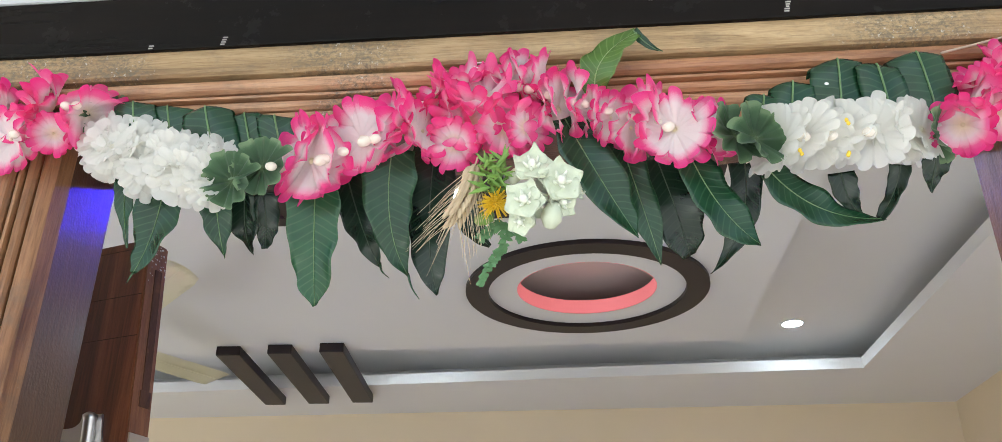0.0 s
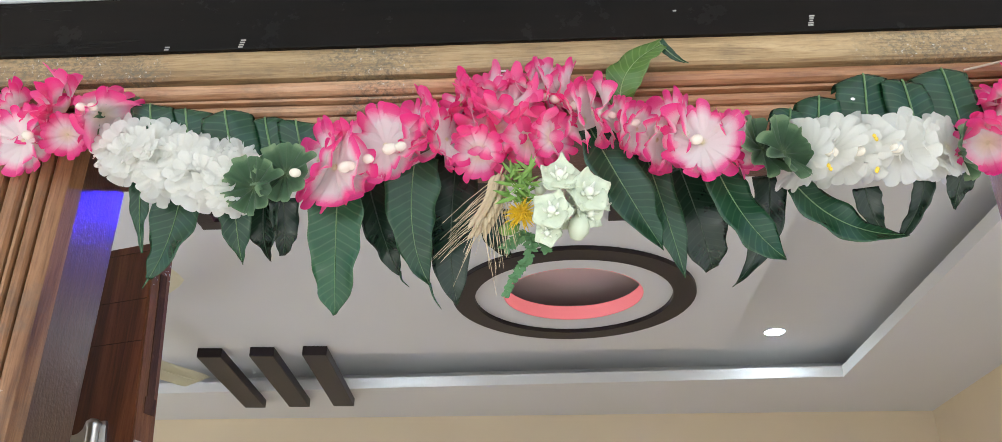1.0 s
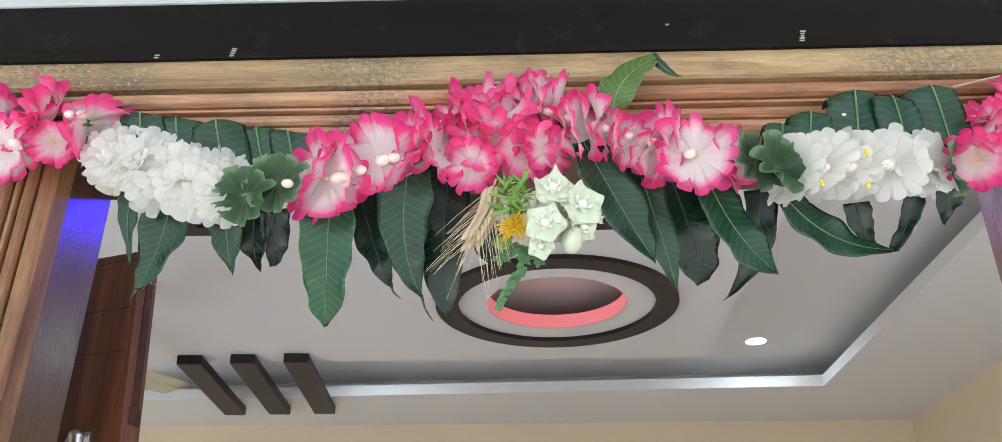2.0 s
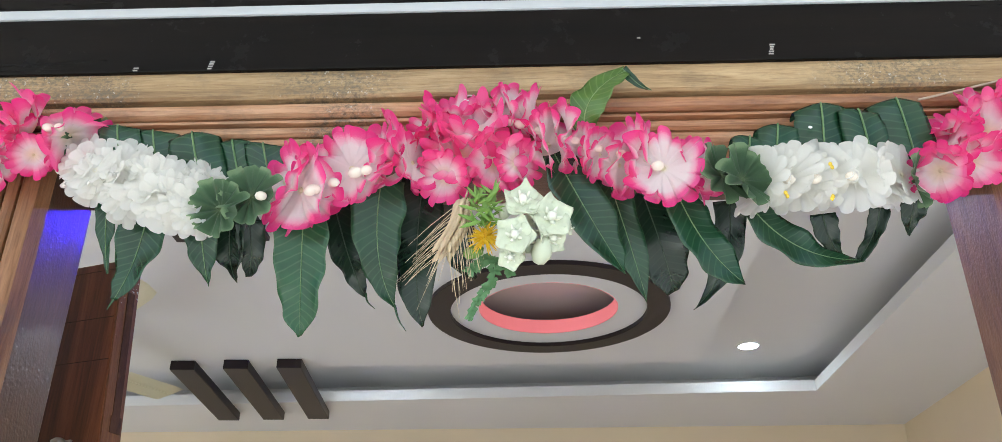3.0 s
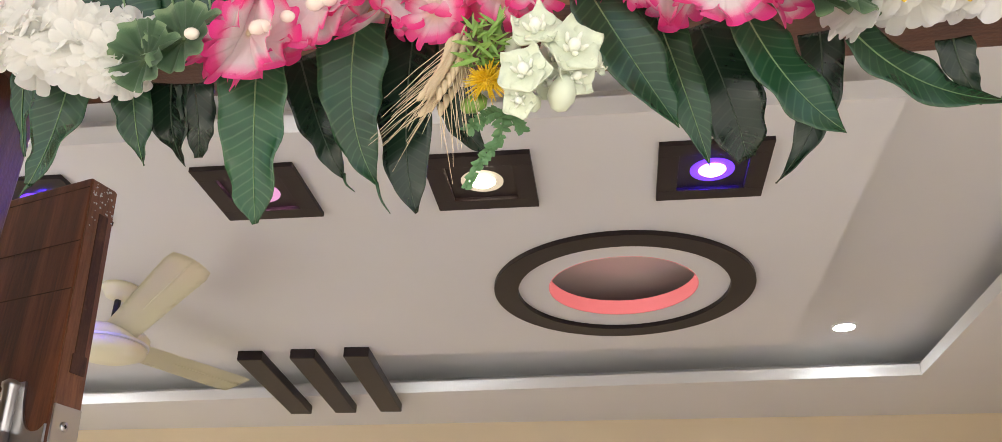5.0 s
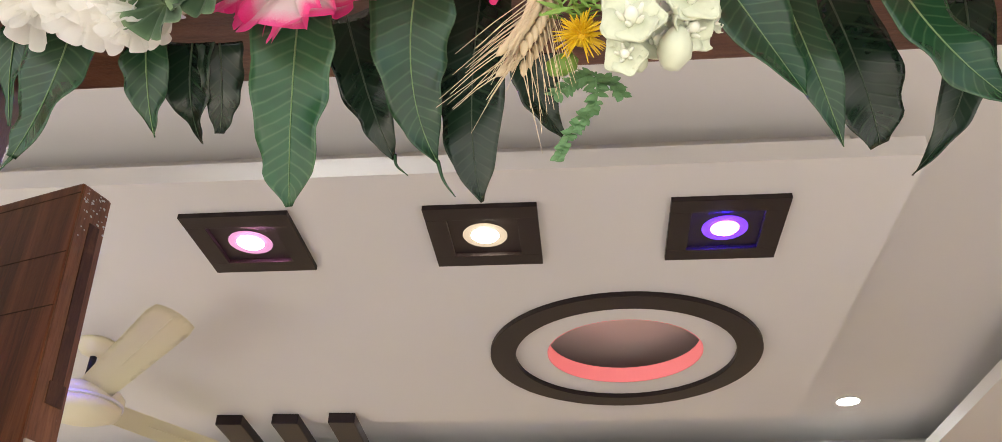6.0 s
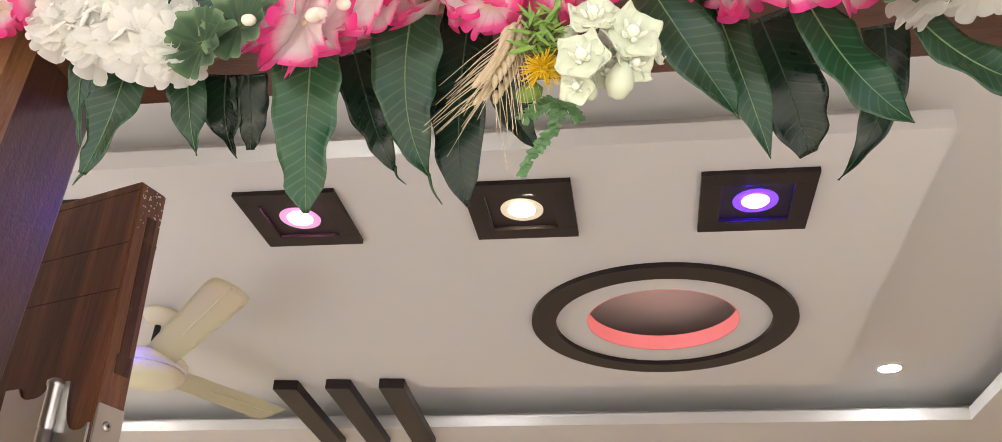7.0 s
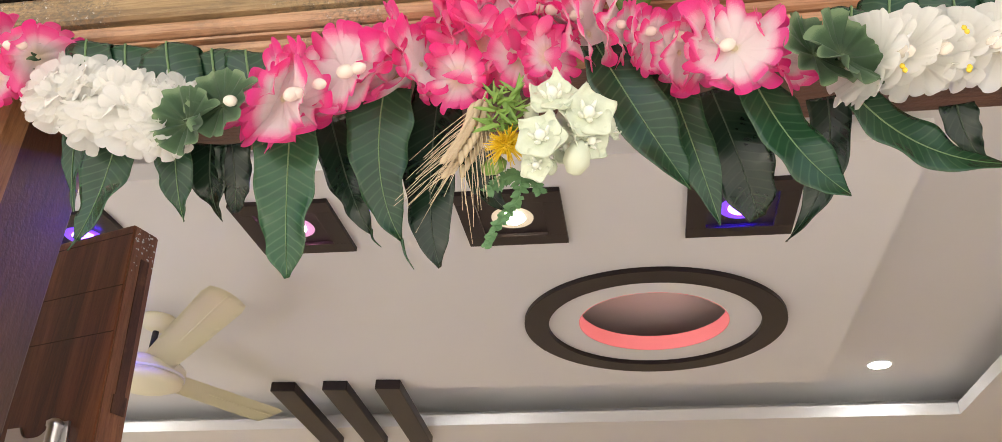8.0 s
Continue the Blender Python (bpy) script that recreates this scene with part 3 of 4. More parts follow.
def round_downlight(x, y):
    e = empty("round_downlight", (x, y, GROOVE), "small round white downlight in the ceiling cove", "downlight", "round downlights in the cove")
    part("rim", lathe([(0.044, 0), (0.044, -0.004), (0.052, -0.003), (0.053, 0)], 32, closed=True), WHITE_TRIM, e)
    part("lens", lathe([(0, -0.003), (0.0435, -0.003), (0.0435, 0), (0, 0)], 32), glow("white_lens", (0.85, 0.94, 1.0), 60.0), e)


for rx, ry in ((1.035, 3.263), (-2.49, 3.364), (-0.70, 3.22), (-0.62, 0.98)):
    round_downlight(rx, ry)

# ---- ceiling fan ----
FAN = Vector((-1.647, 2.224, ZP))
FZ = 2.652
fan = empty("ceiling_fan", FAN, "cream three-bladed ceiling fan hanging from the ceiling", "ceiling fan")
part("canopy", lathe([(0.0, 0), (0.062, 0), (0.062, -0.012), (0.045, -0.04), (0.018, -0.052), (0, -0.052)], 32), FAN_CREAM, fan, smooth=True)
part("rod", lathe([(0.011, -0.04), (0.011, -0.160)], 12), FAN_DARK, fan)
hz = FZ - ZP
part("motor", lathe([(0, hz + 0.045), (0.03, hz + 0.045), (0.055, hz + 0.028), (0.12, hz + 0.018), (0.132, hz + 0.004), (0.132, hz - 0.014), (0.124, hz - 0.018), (0.124, hz - 0.026), (0.13, hz - 0.03), (0.125, hz - 0.05), (0.09, hz - 0.066), (0, hz - 0.07)], 48), FAN_CREAM, fan, smooth=True)
part("trim_ring", lathe([(0.1245, hz - 0.018), (0.1335, hz - 0.0185), (0.1335, hz - 0.0255), (0.1245, hz - 0.026)], 48, closed=True), WHITE_TRIM, fan, "pale trim ring")
for ang in (-43.7, 75.0, 196.0):
    b = bmesh.new()
    rows = []
    for k in range(13):
        s = k / 12
        r = 0.13 + s * 0.57
        w = 0.052 + 0.016 * s
        if k == 12:
            w *= 0.86
        row = []
        for j in range(7):
            q = -1 + 2 * j / 6
            z = hz - 0.004 + 0.045 * s - 0.016 * q + 0.006 * (1 - q * q)
            row.append(b.verts.new((r + (0.012 * (1 - q * q) if k == 12 else 0), q * w, z)))
        rows.append(row)
    for a, c in zip(rows, rows[1:]):
        for j in range(6):
            b.faces.new((a[j], a[j + 1], c[j + 1], c[j]))
    bmesh.ops.solidify(b, geom=b.faces, thickness=0.003)
    bmesh.ops.rotate(b, verts=b.verts, cent=(0, 0, 0), matrix=Matrix.Rotation(radians(ang), 3, "Z"))
    blade = part("blade", b, FAN_CREAM, fan, smooth=True)
    rib = box(0.32, 0.69, -0.0022, 0.0022, -0.0015, 0.0005, 0.0006)
    for vert in rib.verts:
        vert.co.z += hz - 0.003 + 0.045 * (vert.co.x - 0.13) / 0.57
    bmesh.ops.rotate(rib, verts=rib.verts, cent=(0, 0, 0), matrix=Matrix.Rotation(radians(ang), 3, "Z"))
    part("rib", rib, FAN_CREAM, blade)

# ---- open door leaf ----
HINGE = Vector((-0.450, 0.234, 0))
door = empty("door_1", HINGE, "reddish brown teak door leaf standing open", "door", kind="structure")
ua = Vector((-0.953, 0.303, 0))     # along the leaf, away from its hinge edge
DZ = 2.060


VIEW_SHEAR = 0.07                         # sideways shear that fits the leaf's edge to the camera's view
FACE = Matrix((ua, Vector((0.303, 0.953, 0)), Vector((0, 0, 1)))).transposed()


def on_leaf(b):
    """From the leaf's own axes (along, through, up) to the hinge's, sheared to fit the camera's view."""
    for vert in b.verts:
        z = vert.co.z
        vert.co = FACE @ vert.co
        vert.co.x += VIEW_SHEAR * (DZ - z)
    return b


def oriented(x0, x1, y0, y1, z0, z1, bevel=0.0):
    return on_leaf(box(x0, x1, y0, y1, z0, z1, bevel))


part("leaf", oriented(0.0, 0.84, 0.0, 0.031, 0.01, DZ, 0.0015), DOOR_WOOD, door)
part("hinge_edge", oriented(-0.0022, -0.0002, 0.001, 0.030, 0.02, DZ - 0.003, 0.0004), DOOR_EDGE, door, "worn glossy hinge edge")
part("lock_recess", oriented(-0.0032, -0.0016, 0.013, 0.024, 1.872, DZ - 0.034, 0.0006), DOOR_RECESS, door, "dark stained recess strip")
part("lock_recess", oriented(-0.0034, -0.0016, 0.011, 0.027, 1.866, 1.884, 0.0006), DOOR_RECESS, door, "dark stained recess end")
for zz in (2.050, 1.992, 1.943):
    part("scribe_line", oriented(0.001, 0.80, -0.0004, 0.0003, zz, zz + 0.0009), DOOR_RECESS, door)
edge_rng = random.Random(31)
# pale specks put in for the sparkle of light near the edge's top
for k in range(46):
    dz = abs(edge_rng.gauss(0, 0.022))
    dy, dr = edge_rng.uniform(0.002, 0.029), edge_rng.uniform(0.0005, 0.0013)
    drop = lathe([(0, -dr * 0.5), (dr * 0.8, -dr * 0.25), (dr, 0), (0, 0)], 7)
    bmesh.ops.rotate(drop, verts=drop.verts, cent=(0, 0, 0), matrix=Matrix.Rotation(radians(90), 3, "Y"))
    bmesh.ops.translate(drop, verts=drop.verts, vec=(-0.0021, dy, DZ - 0.004 - dz))
    part("glint_speck", on_leaf(drop), PALE_STONE, door, "pale speck painted as a glint", True)


def scalloped_plate(a0, a1, z0, z1, notches):
    """A hinge plate whose top edge has round notches: (centre along, radius, depth)."""
    b = bmesh.new()
    top = []
    for k in range(61):
        a = a0 + (a1 - a0) * k / 60
        z = z1
        for c, r, deep in notches:
            u = abs(a - c) / r
            if u < 1:
                z = min(z, z1 - deep * math.sqrt(1 - u ** 2.6))
        top.append((a, z))
    f = [b.verts.new((a, -0.0026, z)) for a, z in top] + [b.verts.new((a1, -0.0026, z0)), b.verts.new((a0, -0.0026, z0))]
    face = b.faces.new(f)
    ext = bmesh.ops.extrude_face_region(b, geom=[face])
    bmesh.ops.translate(b, verts=[q for q in ext["geom"] if isinstance(q, bmesh.types.BMVert)], vec=(0, 0.0024, 0))
    bmesh.ops.recalc_face_normals(b, faces=b.faces)
    return on_leaf(b)


hinge = part("hinge", scalloped_plate(0.0, 0.118, 1.700, 1.858, ((0.012, 0.021, 0.046), (0.080, 0.019, 0.012))), STEEL, door, "scalloped steel hinge plate")
part("edge_plate", oriented(-0.0042, -0.0020, 0.001, 0.030, 1.700, 1.836, 0.0008), STEEL, hinge, "steel plate on the door edge")
bz = lathe([(0, 0), (0.0066, 0), (0.0066, 0.036), (0.0058, 0.037), (0.0058, 0.039), (0.0066, 0.040), (0.0066, 0.076), (0.0058, 0.077), (0.0058, 0.079), (0.0066, 0.080), (0.0066, 0.116), (0.0078, 0.117), (0.0078, 0.121), (0.004, 0.124), (0, 0.124)], 24)
bmesh.ops.translate(bz, verts=bz.verts, vec=(0.044, -0.008, 1.735))
part("hinge_barrel", on_leaf(bz), STEEL, hinge, "steel hinge barrel", True)
sc = lathe([(0, -0.0018), (0.0035, -0.0014), (0.0046, 0), (0, 0)], 16)
bmesh.ops.rotate(sc, verts=sc.verts, cent=(0, 0, 0), matrix=Matrix.Rotation(radians(90), 3, "Y"))
bmesh.ops.translate(sc, verts=sc.verts, vec=(-0.0042, 0.014, 1.818))
part("screw", on_leaf(sc), STEEL, hinge, "cross-head screw", True)
for sx in ((0.0010, 0.0034), (0.0034, 0.0010)):
    part("screw_slot", oriented(-0.0062, -0.0058, 0.014 - sx[0] / 2, 0.014 + sx[0] / 2, 1.818 - sx[1] / 2, 1.818 + sx[1] / 2), FAN_DARK, hinge)

# ---- garland ----
garland = empty("door_garland", (0, -0.03, 2.05), "garland of pink and white cloth flowers with fresh mango leaves", "garland")
ORIGIN = Vector((0, -0.03, 2.05))


def local(p):
    return Vector(p) - ORIGIN


def facing(n):
    return Vector(n).normalized().to_track_quat("Z", "Y").to_matrix()


def petal_disc(name, lobes, material, seed, notch=0.24, cup=0.30, ruffle=0.10, pleat=0.0, gather=0.0, sharp=3.2):
    """A gathered disc of unit radius with broad rounded lobes; u runs from its centre to the rim."""
    r = random.Random(seed)
    tilt = [r.uniform(-1, 1) for _ in range(lobes)]
    roll = [r.uniform(-1, 1) for _ in range(lobes)]
    length = [r.uniform(0.84, 1.08) for _ in range(lobes)]
    tone = [r.uniform(-0.10, 0.07) for _ in range(lobes)]
    curl = [r.choice((0, 0, 0, 0, 0.45)) for _ in range(lobes)]
    per, nr = 10, 9
    na = lobes * per
    grid, uvs = [], []
    for i in range(nr + 1):
        q = 0.05 + 0.95 * i / nr
        row, urow = [], []
        for j in range(na):
            a = 2 * math.pi * j / na
            k, c = j // per, (j % per) / per * 2 - 1
            f = max(0.0, 1 - abs(c) ** sharp)
            edge = (1 - notch) + (length[k] - 1 + notch) * f ** 0.5
            cupped = 0.05 * q ** 3 * abs(c) ** 3
            rr = q * edge * (1 - 1.2 * gather * curl[k] * max(0.0, q - 0.7) * f)
            lift = q ** 2.2 * ruffle * (tilt[k] * f + 0.5 * roll[k] * c * f ** 0.5 - 0.7 * (1 - f))
            sway = min(1.0, 10 * gather) * 0.16 * q * q * math.sin(2 * a + 1.7 * seed) + min(1.0, 10 * gather) * 0.08 * q * q * math.sin(3 * a + seed)
            z = cup * q ** 1.5 + lift + sway + cupped + pleat * q * math.cos(lobes * a) - 0.30 * max(0.0, q - 0.72) * f * (0.4 + tilt[k]) + gather * q * q * math.sin(5 * a + seed) + 1.1 * gather * curl[k] * max(0.0, q - 0.55) ** 1.5 * f * 8
            row.append((rr * math.cos(a), rr * math.sin(a), z))
            urow.append((0.30 * q + 0.70 * rr + tone[k] * q * q, j / na))
        grid.append(row)
        uvs.append(urow)
    return sheet(name, grid, uvs, material, True)


PINK_DISCS = [petal_disc("petal_layer", n, PINK_PETAL, s, 0.22, c, 0.20, 0.0, 0.12, 3.0) for s, c, n in ((1, 0.30, 15), (2, 0.20, 14), (3, 0.40, 14), (4, 0.14, 15), (5, 0.34, 14), (6, 0.24, 15), (7, 0.44, 14))]
DEEP_DISCS = [petal_disc("petal_layer", n, DEEP_PETAL, s, 0.22, c, 0.22, 0.0, 0.18, 3.0) for s, c, n in ((31, 0.34, 14), (32, 0.24, 13), (33, 0.46, 14), (34, 0.40, 13))]
WHITE_DISCS = [petal_disc("petal_layer", 15, WHITE_PETAL, s, 0.15, c, 0.16, 0.0, 0.10, 2.6) for s, c in ((11, 0.16), (12, 0.10), (13, 0.22), (14, 0.06))]
OPEN_DISCS = [petal_disc("petal_layer", 16, WHITE_PETAL, s, 0.15, c, 0.08, 0.0, 0.05, 2.5) for s, c in ((15, 0.24), (16, 0.32), (17, 0.18))]
CALYX_DISCS = [petal_disc("sepal_layer", 11, CALYX, s, 0.17, c, 0.22, 0.10, 0.06, 2.6) for s, c in ((21, 0.26), (22, 0.34), (23, 0.18))]
FLOWER_LABEL = {"deep": "ruffled deep pink cloth flower", "pink": "white and pink cloth flower", "white": "fluffy white cloth flower", "white_open": "open white cloth flower", "calyx": "dull green cloth leaf rosette"}
flower_rng = random.Random(77)


def flower(kind, place, radius, n):
    """One cloth flower: layered petal discs on a short tube."""
    r = flower_rng
    discs = {"pink": PINK_DISCS, "deep": DEEP_DISCS, "white": WHITE_DISCS, "white_open": OPEN_DISCS, "calyx": CALYX_DISCS}[kind]
    layers = {"pink": 2, "deep": 2, "white": 5, "white_open": 2, "calyx": 1}[kind]
    rot = facing(n)
    m = {"pink": PINK_PETAL, "deep": DEEP_PETAL, "white": WHITE_PETAL, "white_open": WHITE_PETAL, "calyx": CALYX}[kind]
    base = lathe([(0.0, -0.10), (0.05, -0.10), (0.07, 0.0), (0.05, 0.04), (0, 0.05)], 10)
    fl = part("flower" if kind != "calyx" else "leaf_rosette", base, m, garland, FLOWER_LABEL[kind], True)
    fl.matrix_local = Matrix.Translation(local(place)) @ rot.to_4x4() @ Matrix.Rotation(r.uniform(0, 6.28), 4, "Z") @ Matrix.Diagonal((radius, radius, radius, 1))
    for k in range(layers):
        ob = new("petal_layer" if kind != "calyx" else "sepal_layer", r.choice(discs))
        ob.parent = fl
        if kind == "white":
            s, z, lean = 1.0 - 0.11 * k, -0.14 + 0.06 * k, 0.16
        else:
            s, z, lean = 1.0 - 0.03 * k, 0.0 - 0.26 * k, 0.16
        tilt = Matrix.Rotation(r.uniform(-lean, lean), 4, "X") @ Matrix.Rotation(r.uniform(-lean, lean), 4, "Y")
        ob.matrix_local = Matrix.Translation((0, 0, z)) @ tilt @ Matrix.Rotation(r.uniform(0, 6.28), 4, "Z") @ Matrix.Diagonal((s, s, s * r.uniform(0.85, 1.25), 1))


def bead(place, radius):
    b = bmesh.new()
    bmesh.ops.create_uvsphere(b, u_segments=14, v_segments=10, radius=radius)
    bmesh.ops.scale(b, verts=b.verts, vec=(1.2, 0.95, 0.9))
    ob = part("bead", b, BEAD, garland, "cream oval bead", True)
    ob.location = local(place)
    ob.rotation_euler = (0, flower_rng.uniform(-0.4, 0.4), 0)


def hanging_leaf(base, mid, tip, width, twist, material, widths):
    """A mango leaf along base, mid and tip; widths are its breadth at six even steps."""
    a, m, c = local(base), local(mid), local(tip)
    ctrl = 2 * m - (a + c) / 2
    length = (m - a).length + (c - m).length
    nr, nc = 26, 10
    grid, uvs, rib = [], [], []
    ph, amp = flower_rng.uniform(0, 6.28), flower_rng.uniform(0.035, 0.075)
    fold = flower_rng.uniform(0.10, 0.28)
    for i in range(nr + 1):
        s = i / nr
        p = (1 - s) ** 2 * a + 2 * s * (1 - s) * ctrl + s * s * c
        tan = (2 * (1 - s) * (ctrl - a) + 2 * s * (c - ctrl)).normalized()
        lat = tan.cross(Vector((0, -1, 0))).normalized()
        lat = Matrix.Rotation(radians(twist * (0.4 + 0.9 * s)), 3, tan) @ lat
        nrm = lat.cross(tan).normalized()
        if nrm.y > 0:
            nrm = -nrm
        k = min(4, int(s * 5))
        e = s * 5 - k
        e = e * e * (3 - 2 * e) * 0.5 + e * 0.5
        w = width / 2 * (widths[k] * (1 - e) + widths[k + 1] * e)
        row, urow = [], []
        for j in range(nc + 1):
            q = -1 + 2 * j / nc
            wav = amp * width * math.sin(15 * s + ph + (1.9 if q > 0 else 0)) * q * q * min(1, 3 * (1 - s))
            edge = 1 + 0.05 * math.sin(23 * s + 2 * ph + (2.2 if q > 0 else 0)) * abs(q)
            roll = 0.06 * width * math.sin(7 * s + 1.3 * ph) * q
            row.append(p + lat * q * w * edge + nrm * (fold * w * abs(q) ** 1.4 + wav + roll))
            urow.append((s * length / 0.13, 0.5 + 0.5 * q))
        grid.append(row)
        uvs.append(urow)
        rib.append(p + nrm * 0.0003)
    ob = new("leaf", sheet("leaf", grid, uvs, material))
    ob.parent = garland
    thick = ob.modifiers.new("thickness", "SOLIDIFY")
    thick.thickness = 0.0005
    ob["label"] = "hanging green mango leaf"
    part("midrib", tube(rib, 0.00065, 5, taper=0.25), RIBS[material.name], ob, smooth=True)


def leaf_tail(a, b, c):
    """The dry drawn-out tip of a leaf."""
    pts = smooth_path([local(a), local(b), local(c)], 5)
    part("leaf_tip", tube(pts, 0.0013, 5, taper=0.25), LEAF_MID, garland, "thin dry leaf tip", True)


def folded_leaf(top, width, height, lean):
    """The stalk end of a mango leaf folded over the string."""
    t = local(top)
    nr, nc = 16, 10
    ph = flower_rng.uniform(0, 6.28)
    out = flower_rng.uniform(-0.003, 0.003)
    grid, uvs, rib = [], [], []
    for i in range(nr + 1):
        s = i / nr
        if s < 0.7:
            y, z = 0.22 * height * (1 - s / 0.7) ** 1.5, -height * (1 - s / 0.7)
        else:
            g = (s - 0.7) / 0.3 * math.pi
            y, z = 0.007 * (1 - math.cos(g)), 0.004 * math.sin(g)
        row, urow = [], []
        for j in range(nc + 1):
            q = -1 + 2 * j / nc
            x = q * width / 2 * (1 - 0.06 * (s > 0.6)) + z * math.tan(radians(lean))
            wave = 0.0018 * math.sin(3.2 * q + ph) + 0.0012 * math.sin(9 * s + 2 * ph) * q
            drop = 0.06 * width * abs(q) ** 3.5 * min(1, s / 0.6) + 0.04 * width * q * math.sin(ph)
            row.append(t + Vector((x, out + y - 0.003 * (1 - abs(q)) + wave, z - drop)))
            urow.append((s * height / 0.09, 0.5 + 0.47 * q))
        grid.append(row)
        uvs.append(urow)
        rib.append(row[nc // 2] + Vector((0, -0.0006, 0)))
    ob = new("leaf", sheet("leaf", grid, uvs, LEAF_MID))
    ob.parent = garland
    ob.modifiers.new("thickness", "SOLIDIFY").thickness = 0.0005
    ob["label"] = "mango leaf folded over the string"
    part("midrib", tube(rib[:13], 0.0009, 5), RIB, ob, smooth=True)


def stamen(place):
    b = bmesh.new()
    bmesh.ops.create_icosphere(b, subdivisions=1, radius=0.0018)
    bmesh.ops.scale(b, verts=b.verts, vec=(1.0, 0.7, 1.3))
    part("stamen", b, STAMEN, garland, "small yellow stamen", True).location = local(place)


def milkweed(place, radius, n):
    """A waxy five-petalled milkweed flower with its crown."""
    rot = facing(n).to_4x4()
    r = flower_rng
    core = lathe([(0, 0.55), (0.12, 0.52), (0.20, 0.35), (0.16, 0.15), (0.26, 0.05), (0.26, 0.0), (0, 0)], 10)
    fl = part("milkweed_flower", core, MILK_CORE, bouquet, smooth=True)
    fl.matrix_local = Matrix.Translation(Vector(place) - BQ) @ rot @ Matrix.Rotation(r.uniform(0, 6.28), 4, "Z") @ Matrix.Diagonal((radius, radius, radius, 1))
    for k in range(5):
        grid = []
        ca, tw, hook = r.uniform(0.15, 0.6), r.uniform(-0.18, 0.18), r.uniform(0.1, 0.4)
        for i in range(9):
            s = i / 8
            w = 0.62 * (0.62 + 0.38 * math.sin(math.pi * min(1, s / 0.7))) * (1 - s ** 2.1) ** 0.9 + 0.03
            grid.append([(0.10 + 0.95 * s - 0.12 * s ** 6, q * w, 0.06 + 0.30 * s - ca * s * s + hook * s ** 6 * 1.6 + (0.10 * abs(q) ** 1.5 + tw * q * s) * math.sin(math.pi * s * 0.9)) for q in (-1, -0.5, 0, 0.5, 1)])
        ob = new("petal", sheet("petal", grid, [[(i / 8, j / 4) for j in range(5)] for i in range(9)], MILK))
        ob.parent = fl
        ob.modifiers.new("thickness", "SOLIDIFY").thickness = 0.06
        ob.matrix_local = Matrix.Rotation(2 * math.pi * k / 5 + r.uniform(-0.08, 0.08), 4, "Z")
        tip = lathe([(0, 0.0), (0.07, 0.02), (0.09, 0.16), (0.05, 0.42), (0, 0.48)], 7)
        bmesh.ops.rotate(tip, verts=tip.verts, cent=(0, 0, 0), matrix=Matrix.Rotation(0.5, 3, "Y"))
        bmesh.ops.translate(tip, verts=tip.verts, vec=(0.16, 0, 0.08))
        bmesh.ops.rotate(tip, verts=tip.verts, cent=(0, 0, 0), matrix=Matrix.Rotation(2 * math.pi * (k + 0.5) / 5, 3, "Z"))
        part("crown_lobe", tip, MILK_CORE, fl, smooth=True)


def bud(place, radius):
    b = lathe([(0, -1.3), (0.5, -1.15), (0.95, -0.4), (0.9, 0.3), (0.5, 1.0), (0, 1.3)], 10)
    bmesh.ops.scale(b, verts=b.verts, vec=(radius, radius, radius))
    ob = part("bud", b, MILK, bouquet, "pale green unopened bud", True)
    ob.location = Vector(place) - BQ
    ob.rotation_euler = (0.5, 0.3, 0)


bouquet = empty("flower_bouquet", (-0.02, -0.005, 1.965), "small bouquet of milkweed flowers, safflower and wheat ears", "bouquet")
BQ = Vector((-0.02, -0.005, 1.965))

hanging_leaf((-0.356, -0.000, 2.006), (-0.356, 0.009, 1.976), (-0.353, 0.020, 1.947), 0.019, 10, LEAF_MID, (.9, 1, .9, .6, .3, .04))
hanging_leaf((-0.315, -0.008, 2.005), (-0.323, 0.003, 1.956), (-0.341, 0.016, 1.921), 0.045, 6, LEAF_MID, (.7, 1, .96, .8, .52, .04))
hanging_leaf((-0.270, -0.005, 1.988), (-0.266, 0.006, 1.956), (-0.263, 0.020, 1.934), 0.029, 6, LEAF_MID, (.8, 1, .9, .62, .3, .03))
hanging_leaf((-0.246, 0.004, 1.989), (-0.249, 0.022, 1.963), (-0.248, 0.045, 1.948), 0.033, 16, LEAF_SHADED, (1, 1, .88, .62, .32, .05))
hanging_leaf((-0.230, 0.004, 1.988), (-0.230, 0.020, 1.965), (-0.236, 0.040, 1.951), 0.025, -30, LEAF_SHADED, (1, 1, .92, .76, .5, .2))
hanging_leaf((-0.178, -0.015, 1.988), (-0.180, 0.005, 1.933), (-0.182, 0.030, 1.891), 0.047, 3, LEAF_LIGHT, (.85, 1, .9, .8, .62, .03))
hanging_leaf((-0.159, 0.008, 2.008), (-0.143, 0.027, 1.956), (-0.133, 0.050, 1.936), 0.032, 22, LEAF_SHADED, (.9, 1, .95, .66, .35, .08))
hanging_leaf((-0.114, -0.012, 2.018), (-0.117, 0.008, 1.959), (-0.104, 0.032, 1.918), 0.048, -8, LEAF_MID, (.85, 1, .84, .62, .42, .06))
hanging_leaf((-0.080, 0.012, 2.041), (-0.087, 0.034, 1.958), (-0.082, 0.060, 1.910), 0.043, 8, LEAF_SHADED, (.85, 1, .98, .82, .5, .03))
hanging_leaf((-0.051, 0.020, 1.983), (-0.048, 0.038, 1.964), (-0.036, 0.060, 1.955), 0.027, -6, LEAF_SHADED, (1, 1, .9, .7, .4, .1))
